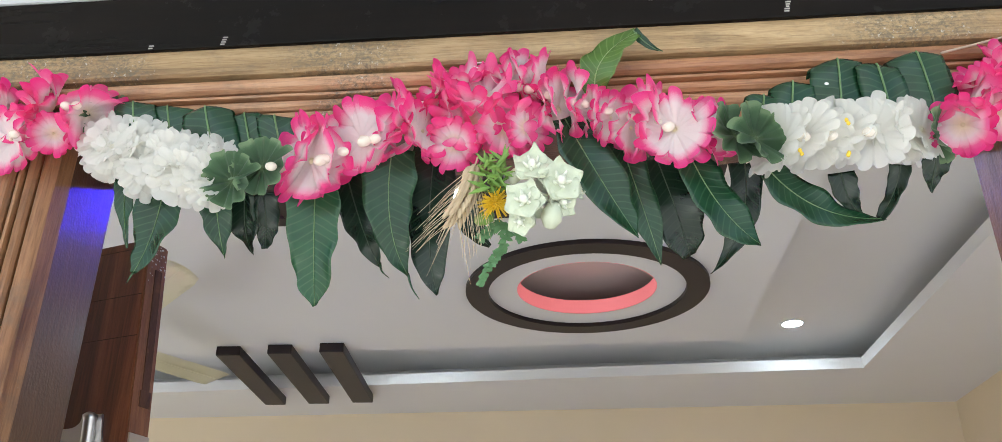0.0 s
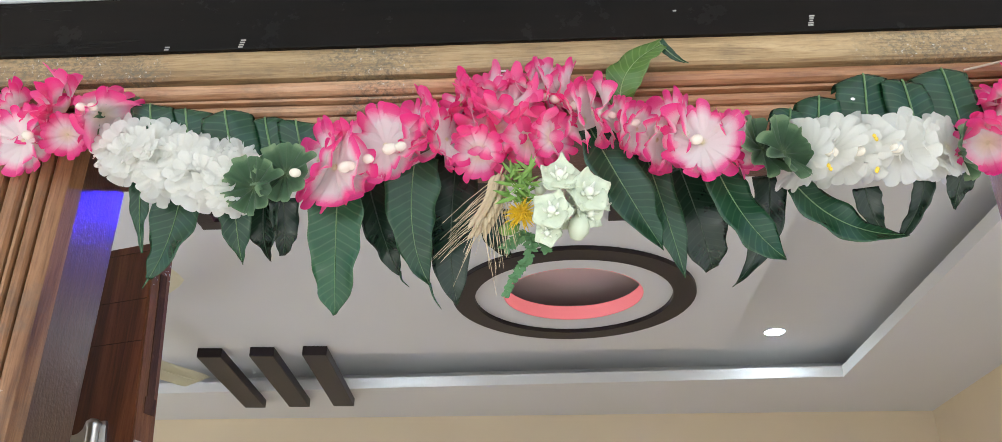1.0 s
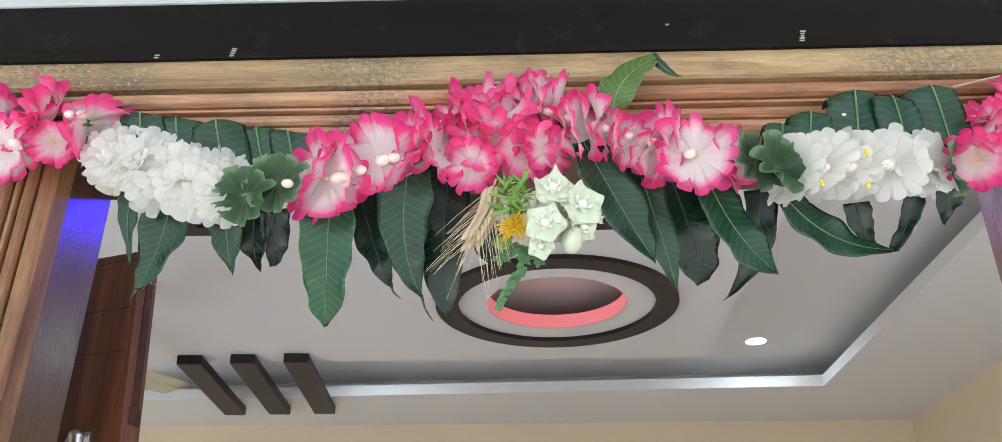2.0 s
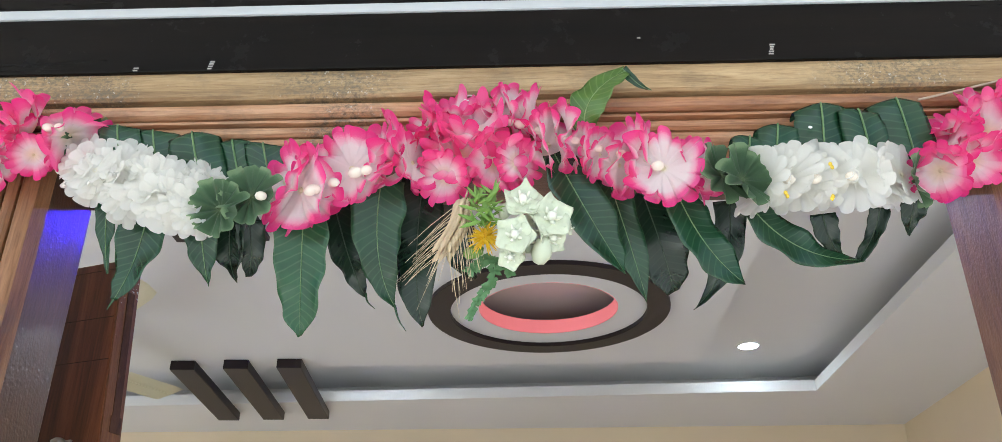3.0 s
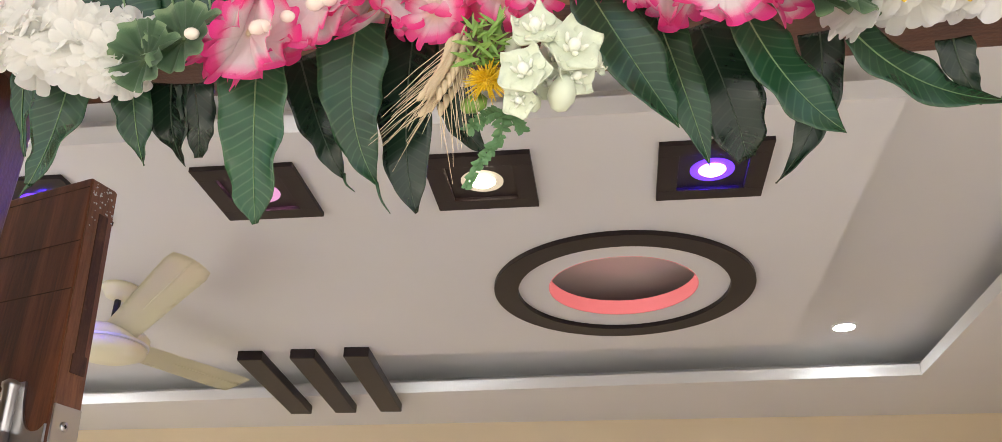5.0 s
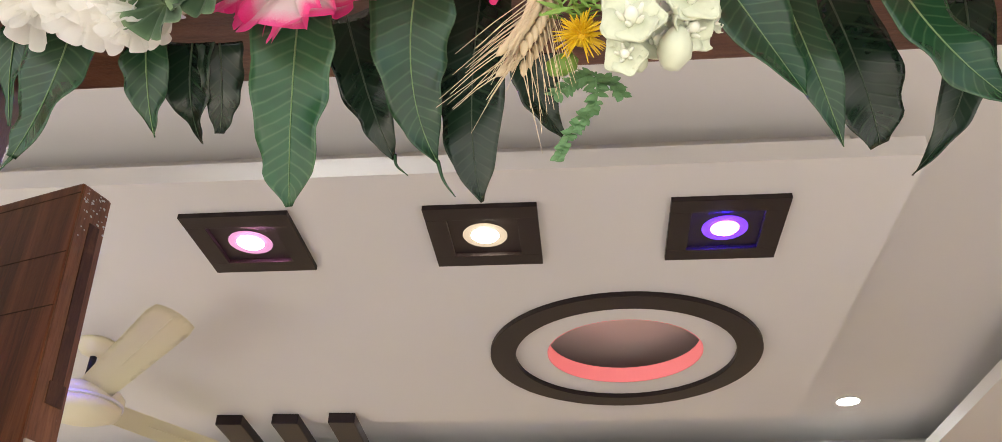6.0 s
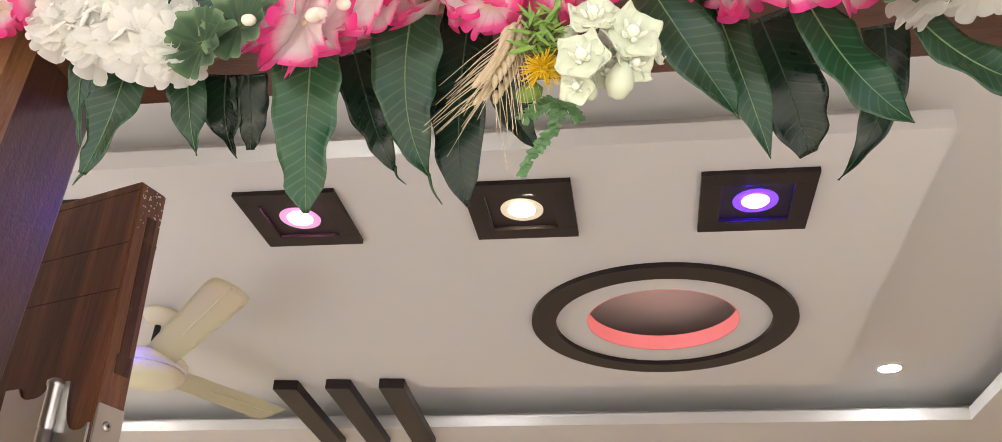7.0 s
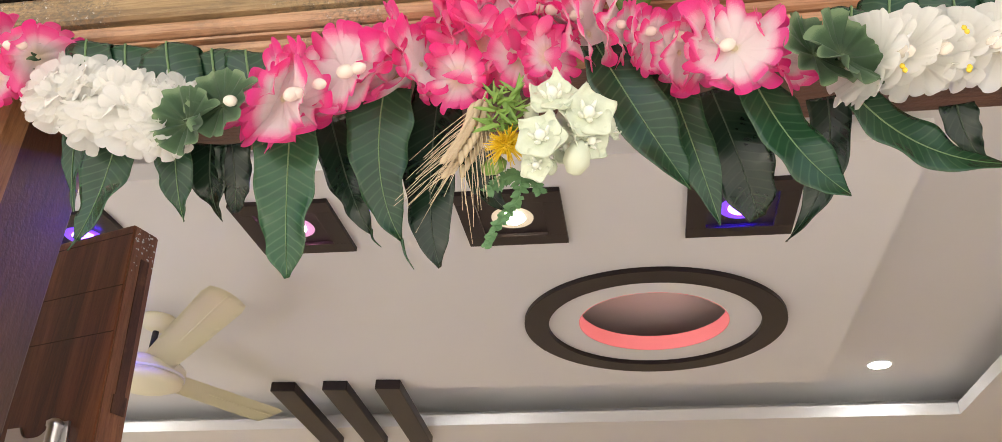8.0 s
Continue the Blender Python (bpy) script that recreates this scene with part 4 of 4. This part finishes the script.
hanging_leaf((0.035, -0.018, 2.037), (0.065, -0.003, 1.981), (0.093, 0.016, 1.938), 0.041, -10, LEAF_MID, (.6, 1, 1, .86, .56, .08))
hanging_leaf((0.080, 0.000, 2.031), (0.098, 0.016, 1.968), (0.112, 0.036, 1.921), 0.029, -6, LEAF_MID, (.9, 1, 1, .84, .46, .03))
hanging_leaf((0.112, 0.012, 2.015), (0.129, 0.034, 1.969), (0.140, 0.060, 1.939), 0.044, 4, LEAF_SHADED, (.9, 1, 1, .92, .74, .3))
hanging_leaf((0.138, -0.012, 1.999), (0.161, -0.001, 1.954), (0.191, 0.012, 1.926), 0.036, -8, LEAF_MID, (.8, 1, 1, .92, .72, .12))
hanging_leaf((0.189, 0.020, 2.009), (0.184, 0.045, 1.960), (0.159, 0.075, 1.928), 0.027, 14, LEAF_SHADED, (1, 1, .95, .68, .36, .04))
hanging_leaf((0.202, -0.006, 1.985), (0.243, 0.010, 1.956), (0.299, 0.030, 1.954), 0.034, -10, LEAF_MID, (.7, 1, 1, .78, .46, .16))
hanging_leaf((0.265, 0.010, 1.989), (0.271, 0.021, 1.970), (0.284, 0.035, 1.957), 0.022, 30, LEAF_SHADED, (1, 1, .9, .6, .4, .2))
hanging_leaf((0.312, 0.004, 1.991), (0.307, 0.016, 1.972), (0.296, 0.030, 1.954), 0.017, 34, LEAF_SHADED, (1, 1, .9, .8, .7, .5))
hanging_leaf((0.339, -0.006, 1.994), (0.337, 0.006, 1.981), (0.338, 0.020, 1.972), 0.022, 16, LEAF_SHADED, (1, 1, .85, .55, .28, .05))
leaf_tail((-0.133, 0.050, 1.938), (-0.131, 0.050, 1.930), (-0.124, 0.050, 1.923))
leaf_tail((-0.104, 0.032, 1.919), (-0.100, 0.032, 1.906), (-0.093, 0.032, 1.895))
leaf_tail((-0.341, 0.016, 1.921), (-0.343, 0.016, 1.917), (-0.345, 0.016, 1.912))
hanging_leaf((0.062, -0.020, 2.058), (0.070, -0.032, 2.087), (0.102, -0.030, 2.115), 0.032, -14, LEAF_FRESH, (.5, .85, 1, .98, .7, .34))
hanging_leaf((0.098, -0.030, 2.117), (0.110, -0.030, 2.101), (0.122, -0.030, 2.093), 0.008, 50, LEAF_MID, (1, 1, .9, .6, .3, .05))
folded_leaf((-0.346, -0.026, 2.065), 0.040, 0.045, -10)
folded_leaf((-0.316, -0.026, 2.062), 0.048, 0.044, -12)
folded_leaf((-0.278, -0.026, 2.055), 0.047, 0.044, -14)
folded_leaf((-0.244, -0.026, 2.050), 0.041, 0.044, -14)
folded_leaf((-0.216, -0.026, 2.045), 0.035, 0.043, -14)
folded_leaf((0.202, -0.026, 2.045), 0.033, 0.037, 8)
folded_leaf((0.227, -0.026, 2.056), 0.039, 0.043, 8)
folded_leaf((0.266, -0.026, 2.075), 0.047, 0.051, 2)
folded_leaf((0.298, -0.026, 2.069), 0.038, 0.049, -8)
folded_leaf((0.332, -0.026, 2.079), 0.050, 0.054, -10)
flower('pink', (-0.508, -0.020, 2.057), 0.0295, (-0.50, -0.85, 0.10))
flower('pink', (-0.480, -0.020, 2.072), 0.0263, (-0.90, -0.25, 0.30))
flower('pink', (-0.459, -0.020, 2.039), 0.0308, (-0.15, -0.92, -0.30))
flower('deep', (-0.445, -0.020, 2.063), 0.0295, (-0.70, -0.65, 0.10))
flower('deep', (-0.436, -0.020, 2.076), 0.0319, (-0.85, -0.45, 0.15))
flower('deep', (-0.421, -0.020, 2.044), 0.0213, (0.30, -0.70, -0.60))
flower('deep', (-0.394, -0.020, 2.064), 0.0328, (0.72, -0.15, -0.60))
flower('calyx', (-0.387, -0.004, 2.070), 0.0265, (0.50, -0.35, -0.65))
flower('white', (-0.379, -0.020, 2.036), 0.0272, (-0.45, -0.85, 0.20))
flower('white', (-0.357, -0.026, 2.022), 0.0328, (-0.30, -0.93, 0.00))
flower('white', (-0.337, -0.028, 2.025), 0.0327, (-0.10, -0.95, 0.25))
flower('white', (-0.325, -0.030, 2.001), 0.0310, (-0.10, -0.93, -0.25))
flower('white', (-0.306, -0.034, 2.007), 0.0333, (0.05, -0.97, 0.10))
flower('white', (-0.287, -0.034, 1.989), 0.0317, (0.05, -0.93, -0.25))
flower('white', (-0.271, -0.032, 1.995), 0.0306, (0.15, -0.95, 0.10))
flower('white', (-0.261, -0.034, 1.979), 0.0256, (0.10, -0.90, -0.30))
flower('white', (-0.260, -0.026, 2.013), 0.0240, (0.35, -0.80, 0.45))
flower('calyx', (-0.240, -0.040, 1.976), 0.0274, (-0.20, -0.93, -0.20))
flower('calyx', (-0.214, -0.046, 1.984), 0.0289, (-0.20, -0.96, 0.00))
flower('pink', (-0.191, -0.034, 2.004), 0.0366, (-0.75, -0.62, 0.12))
flower('pink', (-0.177, -0.034, 1.996), 0.0406, (-0.42, -0.90, -0.12))
flower('pink', (-0.159, -0.020, 2.013), 0.0318, (0.35, -0.90, 0.00))
flower('pink', (-0.136, -0.034, 2.016), 0.0355, (-0.30, -0.94, 0.00))
flower('pink', (-0.117, -0.020, 2.032), 0.0331, (-0.82, -0.55, 0.10))
flower('pink', (-0.101, -0.020, 2.033), 0.0375, (-0.90, -0.38, 0.10))
flower('pink', (-0.087, -0.020, 2.029), 0.0275, (0.75, -0.60, 0.00))
flower('deep', (-0.077, -0.020, 2.065), 0.0269, (-0.75, -0.45, 0.40))
flower('deep', (-0.066, -0.020, 2.047), 0.0288, (-0.80, -0.55, 0.10))
flower('deep', (-0.054, -0.020, 2.076), 0.0281, (-0.35, -0.60, 0.65))
flower('deep', (-0.034, -0.032, 2.054), 0.0328, (0.05, -0.92, 0.30))
flower('deep', (-0.046, -0.026, 2.033), 0.0305, (-0.10, -0.90, -0.30))
flower('deep', (-0.059, -0.020, 2.015), 0.0250, (-0.20, -0.80, -0.55))
flower('deep', (-0.018, -0.020, 2.028), 0.0294, (0.30, -0.82, -0.45))
flower('deep', (0.002, -0.020, 2.027), 0.0239, (0.60, -0.70, -0.35))
flower('pink', (-0.017, -0.020, 2.078), 0.0224, (0.30, -0.60, 0.70))
flower('pink', (-0.001, -0.020, 2.078), 0.0303, (0.88, -0.40, 0.20))
flower('pink', (0.018, -0.020, 2.072), 0.0279, (0.82, -0.55, 0.10))
flower('pink', (0.030, -0.020, 2.045), 0.0329, (0.85, -0.50, -0.10))
flower('pink', (0.047, -0.020, 2.050), 0.0362, (0.90, -0.40, -0.10))
flower('pink', (0.061, -0.020, 2.039), 0.0250, (0.85, -0.40, -0.30))
flower('pink', (0.074, -0.020, 2.034), 0.0249, (0.65, -0.60, -0.45))
flower('pink', (0.090, -0.020, 2.023), 0.0269, (0.78, -0.40, -0.48))
flower('pink', (0.105, -0.020, 2.030), 0.0356, (-0.92, -0.32, 0.10))
flower('pink', (0.124, -0.036, 2.010), 0.0350, (-0.12, -0.98, 0.00))
flower('pink', (0.156, -0.020, 2.017), 0.0320, (0.50, -0.84, 0.00))
flower('calyx', (0.173, -0.030, 2.005), 0.0302, (0.50, -0.85, 0.10))
flower('calyx', (0.188, -0.036, 1.998), 0.0293, (0.45, -0.88, 0.00))
flower('white_open', (0.210, -0.024, 2.001), 0.0334, (-0.80, -0.55, 0.00))
flower('white_open', (0.225, -0.026, 2.003), 0.0323, (-0.55, -0.83, 0.00))
flower('white_open', (0.237, -0.020, 2.005), 0.0325, (-0.50, -0.84, 0.00))
flower('white_open', (0.257, -0.020, 2.007), 0.0335, (-0.55, -0.80, 0.00))
flower('white_open', (0.283, -0.026, 2.003), 0.0347, (-0.30, -0.95, 0.00))
flower('white_open', (0.302, -0.020, 2.008), 0.0313, (0.40, -0.90, 0.00))
flower('white_open', (0.314, -0.020, 2.009), 0.0302, (0.55, -0.82, 0.00))
flower('white_open', (0.325, -0.020, 2.009), 0.0271, (0.65, -0.74, 0.00))
flower('calyx', (0.335, -0.020, 2.003), 0.0249, (0.78, -0.60, 0.00))
flower('deep', (0.358, -0.020, 2.012), 0.0272, (-0.60, -0.68, -0.35))
flower('deep', (0.366, -0.020, 2.032), 0.0319, (-0.45, -0.65, 0.55))
flower('deep', (0.386, -0.020, 2.023), 0.0262, (0.10, -0.85, -0.45))
flower('deep', (0.381, -0.020, 2.056), 0.0234, (-0.40, -0.55, 0.72))
flower('deep', (0.406, -0.020, 2.049), 0.0300, (-0.50, -0.78, 0.25))
flower('deep', (0.411, -0.020, 2.080), 0.0215, (-0.30, -0.55, 0.75))
flower('deep', (0.428, -0.020, 2.058), 0.0323, (-0.50, -0.82, 0.15))
flower('deep', (0.436, -0.020, 2.080), 0.0226, (-0.30, -0.70, 0.60))
flower('deep', (0.459, -0.020, 2.082), 0.0271, (-0.50, -0.72, 0.45))
flower('deep', (0.468, -0.020, 2.075), 0.0248, (0.10, -0.95, 0.00))
bead((-0.402, -0.040, 2.059), 0.0044)
bead((-0.392, -0.040, 2.059), 0.0041)
bead((-0.443, -0.040, 2.032), 0.0043)
bead((-0.202, -0.058, 1.978), 0.0041)
bead((-0.165, -0.048, 1.988), 0.0052)
bead((-0.161, -0.048, 1.989), 0.0042)
bead((-0.147, -0.048, 1.995), 0.0042)
bead((-0.130, -0.048, 2.004), 0.0053)
bead((-0.121, -0.048, 2.006), 0.0045)
bead((-0.003, -0.032, 2.061), 0.0038)
bead((0.006, -0.032, 2.059), 0.0044)
bead((0.023, -0.032, 2.052), 0.0043)
bead((0.041, -0.032, 2.043), 0.0046)
bead((0.053, -0.032, 2.041), 0.0035)
bead((0.063, -0.032, 2.036), 0.0032)
bead((0.072, -0.032, 2.033), 0.0037)
bead((0.091, -0.032, 2.027), 0.0040)
bead((0.100, -0.032, 2.023), 0.0040)
bead((0.112, -0.032, 2.019), 0.0042)
bead((0.119, -0.040, 2.010), 0.0047)
bead((0.224, -0.040, 1.995), 0.0046)
bead((0.246, -0.040, 1.995), 0.0043)
bead((0.275, -0.040, 1.997), 0.0043)
milkweed((0.008, -0.034, 1.980), 0.0194, (-0.05, -0.90, 0.25))
milkweed((0.029, -0.030, 1.968), 0.0209, (0.25, -0.88, -0.10))
milkweed((0.001, -0.034, 1.950), 0.0190, (-0.10, -0.93, -0.10))
milkweed((-0.003, -0.026, 1.936), 0.0128, (-0.10, -0.85, -0.50))
milkweed((0.029, -0.022, 1.954), 0.0157, (0.45, -0.75, -0.30))
milkweed((0.018, -0.012, 1.975), 0.0161, (0.20, -0.90, 0.10))
milkweed((0.043, -0.012, 1.969), 0.0085, (0.80, -0.50, 0.00))
milkweed((0.014, -0.012, 1.956), 0.0138, (0.20, -0.90, -0.30))
bud((0.022, -0.022, 1.943), 0.0093)
bud((-0.008, -0.022, 1.980), 0.0058)
bud((0.042, -0.022, 1.966), 0.0053)
bud((0.005, -0.015, 1.941), 0.0042)
YELLOW = (-0.024, -0.020, 1.957)
POD = (-0.034, -0.005, 1.951)
WHEAT = [((-0.043, -0.022, 1.989), (-0.059, -0.022, 1.947)), ((-0.041, -0.012, 1.991), (-0.060, -0.012, 1.942))]
THISTLE = (-0.023, -0.024, 1.988)
SPRIG = [(-0.017, 0.000, 1.949), (-0.018, 0.000, 1.928), (-0.029, 0.000, 1.912), (-0.038, 0.000, 1.893)]
SPRIG_SIDE = [(-0.017, 0.000, 1.948), (-0.027, 0.000, 1.944), (-0.038, 0.000, 1.935)]
SPRIG_TWIG = [(-0.015, 0.000, 1.946), (-0.008, 0.000, 1.940), (-0.004, 0.000, 1.932)]
HOOK = (0.457, -0.016, 2.112)
STRING = [(-0.530, -0.012, 2.074), (-0.483, -0.012, 2.076), (-0.420, -0.012, 2.061), (-0.379, -0.006, 2.057), (-0.333, -0.006, 2.031), (-0.276, -0.006, 2.004), (-0.225, -0.006, 2.008), (-0.180, -0.006, 2.013), (-0.138, -0.006, 2.031), (-0.091, -0.006, 2.048), (-0.046, -0.006, 2.063), (0.000, -0.006, 2.078), (0.041, -0.006, 2.061), (0.094, -0.006, 2.044), (0.123, -0.006, 2.032), (0.193, -0.006, 2.017), (0.236, -0.006, 2.015), (0.291, -0.006, 2.017), (0.334, -0.006, 2.014), (0.374, -0.014, 2.033), (0.406, -0.014, 2.051), (0.439, -0.014, 2.074), (0.462, -0.014, 2.100), (0.456, -0.014, 2.116)]
SLACK = [(0.457, -0.009, 2.116), (0.414, -0.009, 2.105), (0.361, -0.009, 2.092)]
stamen((0.218, -0.045, 1.980))
stamen((0.219, -0.045, 1.977))
stamen((0.258, -0.045, 2.006))
stamen((0.259, -0.045, 2.003))
stamen((0.255, -0.045, 1.976))
stamen((0.254, -0.045, 1.974))
LOOP = (-0.037, -0.012, 2.097)
LEAF_HOLE = (0.253, -0.031, 2.051)


part("string", tube([local(p) for p in smooth_path(STRING, 6)], 0.0014, 6), TWINE, garland, "pale cotton string")
hk = [local(HOOK) + Vector((0.005 * math.cos(a), -0.004, 0.003 + 0.004 * math.sin(a))) for a in np.linspace(-1.5, 4.2, 14)]
part("string_knot", tube(hk, 0.0012, 6), TWINE, garland, "white tied string end")

part("slack_string", tube([local(p) for p in smooth_path(SLACK, 6)], 0.0011, 6), TWINE, garland, "slack pale string end")
lp = [local(LOOP) + Vector((0.007 * math.cos(a), -0.001 * k, 0.005 * math.sin(a))) for k, a in enumerate(np.linspace(0.2, 6.6, 14))]
part("string_loop", tube(lp, 0.0007, 5), WHITE_TRIM, garland, "white thread loop")
hl = bmesh.new()
bmesh.ops.create_icosphere(hl, subdivisions=2, radius=0.0016)
bmesh.ops.scale(hl, verts=hl.verts, vec=(1.2, 0.35, 0.9))
part("leaf_spot", hl, WHITE_TRIM, garland, "pale hole in a leaf").location = local(LEAF_HOLE)

# safflower head, spiky bracts
rb = random.Random(9)
bq_flower = part("yellow_flower", lathe([(0, -0.006), (0.004, -0.005), (0.005, 0.0), (0.003, 0.003), (0, 0.004)], 12), YELLOW_PETAL, bouquet, "yellow safflower head", True)
bq_flower.location = Vector(YELLOW) - BQ
for k in range(150):
    a, e = rb.uniform(0, 6.28), rb.uniform(-0.35, 1.5)
    d = Vector((math.cos(a) * math.cos(e), -math.sin(e) * 0.9, math.sin(a) * math.cos(e)))
    ln = rb.uniform(0.010, 0.0165)
    part("floret", tube([d * 0.003, d * ln * 0.6 + Vector((0, 0, -0.0006)), d * ln + Vector((0, 0, -0.0015))], 0.0009, 4, taper=0.3), YELLOW_PETAL, bq_flower)
pod = lathe([(0, -0.010), (0.004, -0.008), (0.0062, -0.001), (0.005, 0.006), (0, 0.009)], 10)
bmesh.ops.rotate(pod, verts=pod.verts, cent=(0, 0, 0), matrix=Matrix.Rotation(1.2, 3, "Y"))
part("pod", pod, THISTLE_GREEN, bouquet, "small green pod", True).location = Vector(POD) - BQ


def blade_leaf(name, a, b, width, material, parent, fold=0.25):
    a, b = Vector(a), Vector(b)
    d = b - a
    lat = d.normalized().cross(Vector((0.1, -1, 0.15))).normalized()
    nrm = lat.cross(d.normalized())
    grid = []
    for i in range(6):
        s = i / 5
        w = width / 2 * math.sin(math.pi * min(1, 0.12 + 0.88 * s)) ** 0.8 if i < 5 else 0.0001
        grid.append([a + d * s + lat * q * w + nrm * abs(q) * w * fold for q in (-1, 0, 1)])
    ob = new(name, sheet(name, grid, [[(i / 5, j / 2) for j in range(3)] for i in range(6)], material))
    ob.parent = parent
    return ob


tp = Vector(THISTLE) - BQ
for k in range(85):
    a = rb.uniform(-2.4, 2.9)
    o = tp + Vector((rb.uniform(-0.010, 0.008), rb.uniform(-0.006, 0.006), rb.uniform(-0.022, 0.006)))
    broad = k % 4 == 0
    ln = rb.uniform(0.012, 0.020) if broad else rb.uniform(0.006, 0.013)
    blade_leaf("bract", o, o + Vector((math.sin(a) * ln, -rb.uniform(0.0, 0.008), math.cos(a) * ln)), rb.uniform(0.003, 0.0046) if broad else rb.uniform(0.0016, 0.003), THISTLE_GREEN, bouquet)

# wheat ears: grains along a stalk, each with a long awn
for a, c in WHEAT:
    a, c = Vector(a) - BQ, Vector(c) - BQ
    ear = part("wheat_ear", tube([a + (a - c) * 0.25, a.lerp(c, 0.5) + Vector((0.004, 0, 0.002)), c], 0.0008, 5), STRAW, bouquet, "dry golden wheat ear")
    d = (c - a).normalized()
    s1 = d.cross(Vector((0, -1, 0))).normalized()
    for k in range(30):
        s = k / 29
        p = a.lerp(c, s) + Vector((0.004, 0, 0.002)) * math.sin(math.pi * s)
        sd = (-1, 0, 1)[k % 3]
        q = p + s1 * sd * 0.0042 + Vector((0, -0.003 if sd == 0 else 0, 0))
        dd = (d + s1 * sd * 0.35 + Vector((0, -0.25 if sd == 0 else 0.05, 0))).normalized()
        g = lathe([(0, -0.0048), (0.0018, -0.003), (0.0025, 0.0), (0.0016, 0.0045), (0, 0.007)], 6)
        bmesh.ops.transform(g, verts=g.verts, matrix=Matrix.Translation(q) @ dd.to_track_quat("Z", "Y").to_matrix().to_4x4())
        part("grain", g, STRAW, ear, smooth=True)
        ln = rb.uniform(0.026, 0.050)
        w = s1 * sd * 0.2 + Vector((rb.uniform(-0.10, 0.13), rb.uniform(-0.12, 0.05), rb.uniform(-0.15, 0.1)))
        e1 = q + dd * 0.005
        dr = (dd + w).normalized()
        part("awn", tube([e1, e1 + dr * ln * 0.5, e1 + dr * ln + Vector((0, 0, -0.003))], 0.00034, 4, taper=0.4), STRAW, ear)

# sprig of small leaflets
sp = [Vector(p) - BQ for p in SPRIG]
curve = smooth_path(sp, 10)
sprig = part("leaf_sprig", tube(curve, 0.0007, 5, taper=0.5), SPRIG_GREEN, bouquet, "drooping sprig of small dusty green leaflets")
for i in range(1, len(curve)):
    d = (curve[i] - curve[i - 1]).normalized()
    s1 = d.cross(Vector((0, -1, 0))).normalized()
    for sd in (-1, 1):
        if rb.random() < 0.14:
            continue
        ln = 0.0072 * (1 - 0.45 * i / len(curve)) * rb.uniform(0.7, 1.15)
        dr = (s1 * sd + d * rb.uniform(0.1, 0.9) + Vector((0, rb.uniform(-0.7, 0.5), 0))).normalized()
        blade_leaf("leaflet", curve[i], curve[i] + dr * ln, 0.0042, SPRIG_GREEN, sprig, 0.3)
for points, leaflet in ((SPRIG_SIDE, 0.0065), (SPRIG_TWIG, 0.0050)):
    st = smooth_path([Vector(p) - BQ for p in points], 7)
    twig = part("leaf_sprig", tube(st, 0.0006, 5, taper=0.5), SPRIG_GREEN, bouquet)
    for i in range(2, len(st)):
        d = (st[i] - st[i - 1]).normalized()
        s1 = d.cross(Vector((0, -1, 0))).normalized()
        for sd in (-1, 1):
            dr = (s1 * sd + d * rb.uniform(0.2, 0.7) + Vector((0, rb.uniform(-0.5, 0.4), 0))).normalized()
            blade_leaf("leaflet", st[i], st[i] + dr * leaflet * rb.uniform(0.75, 1.1), 0.0034, SPRIG_GREEN, twig, 0.3)
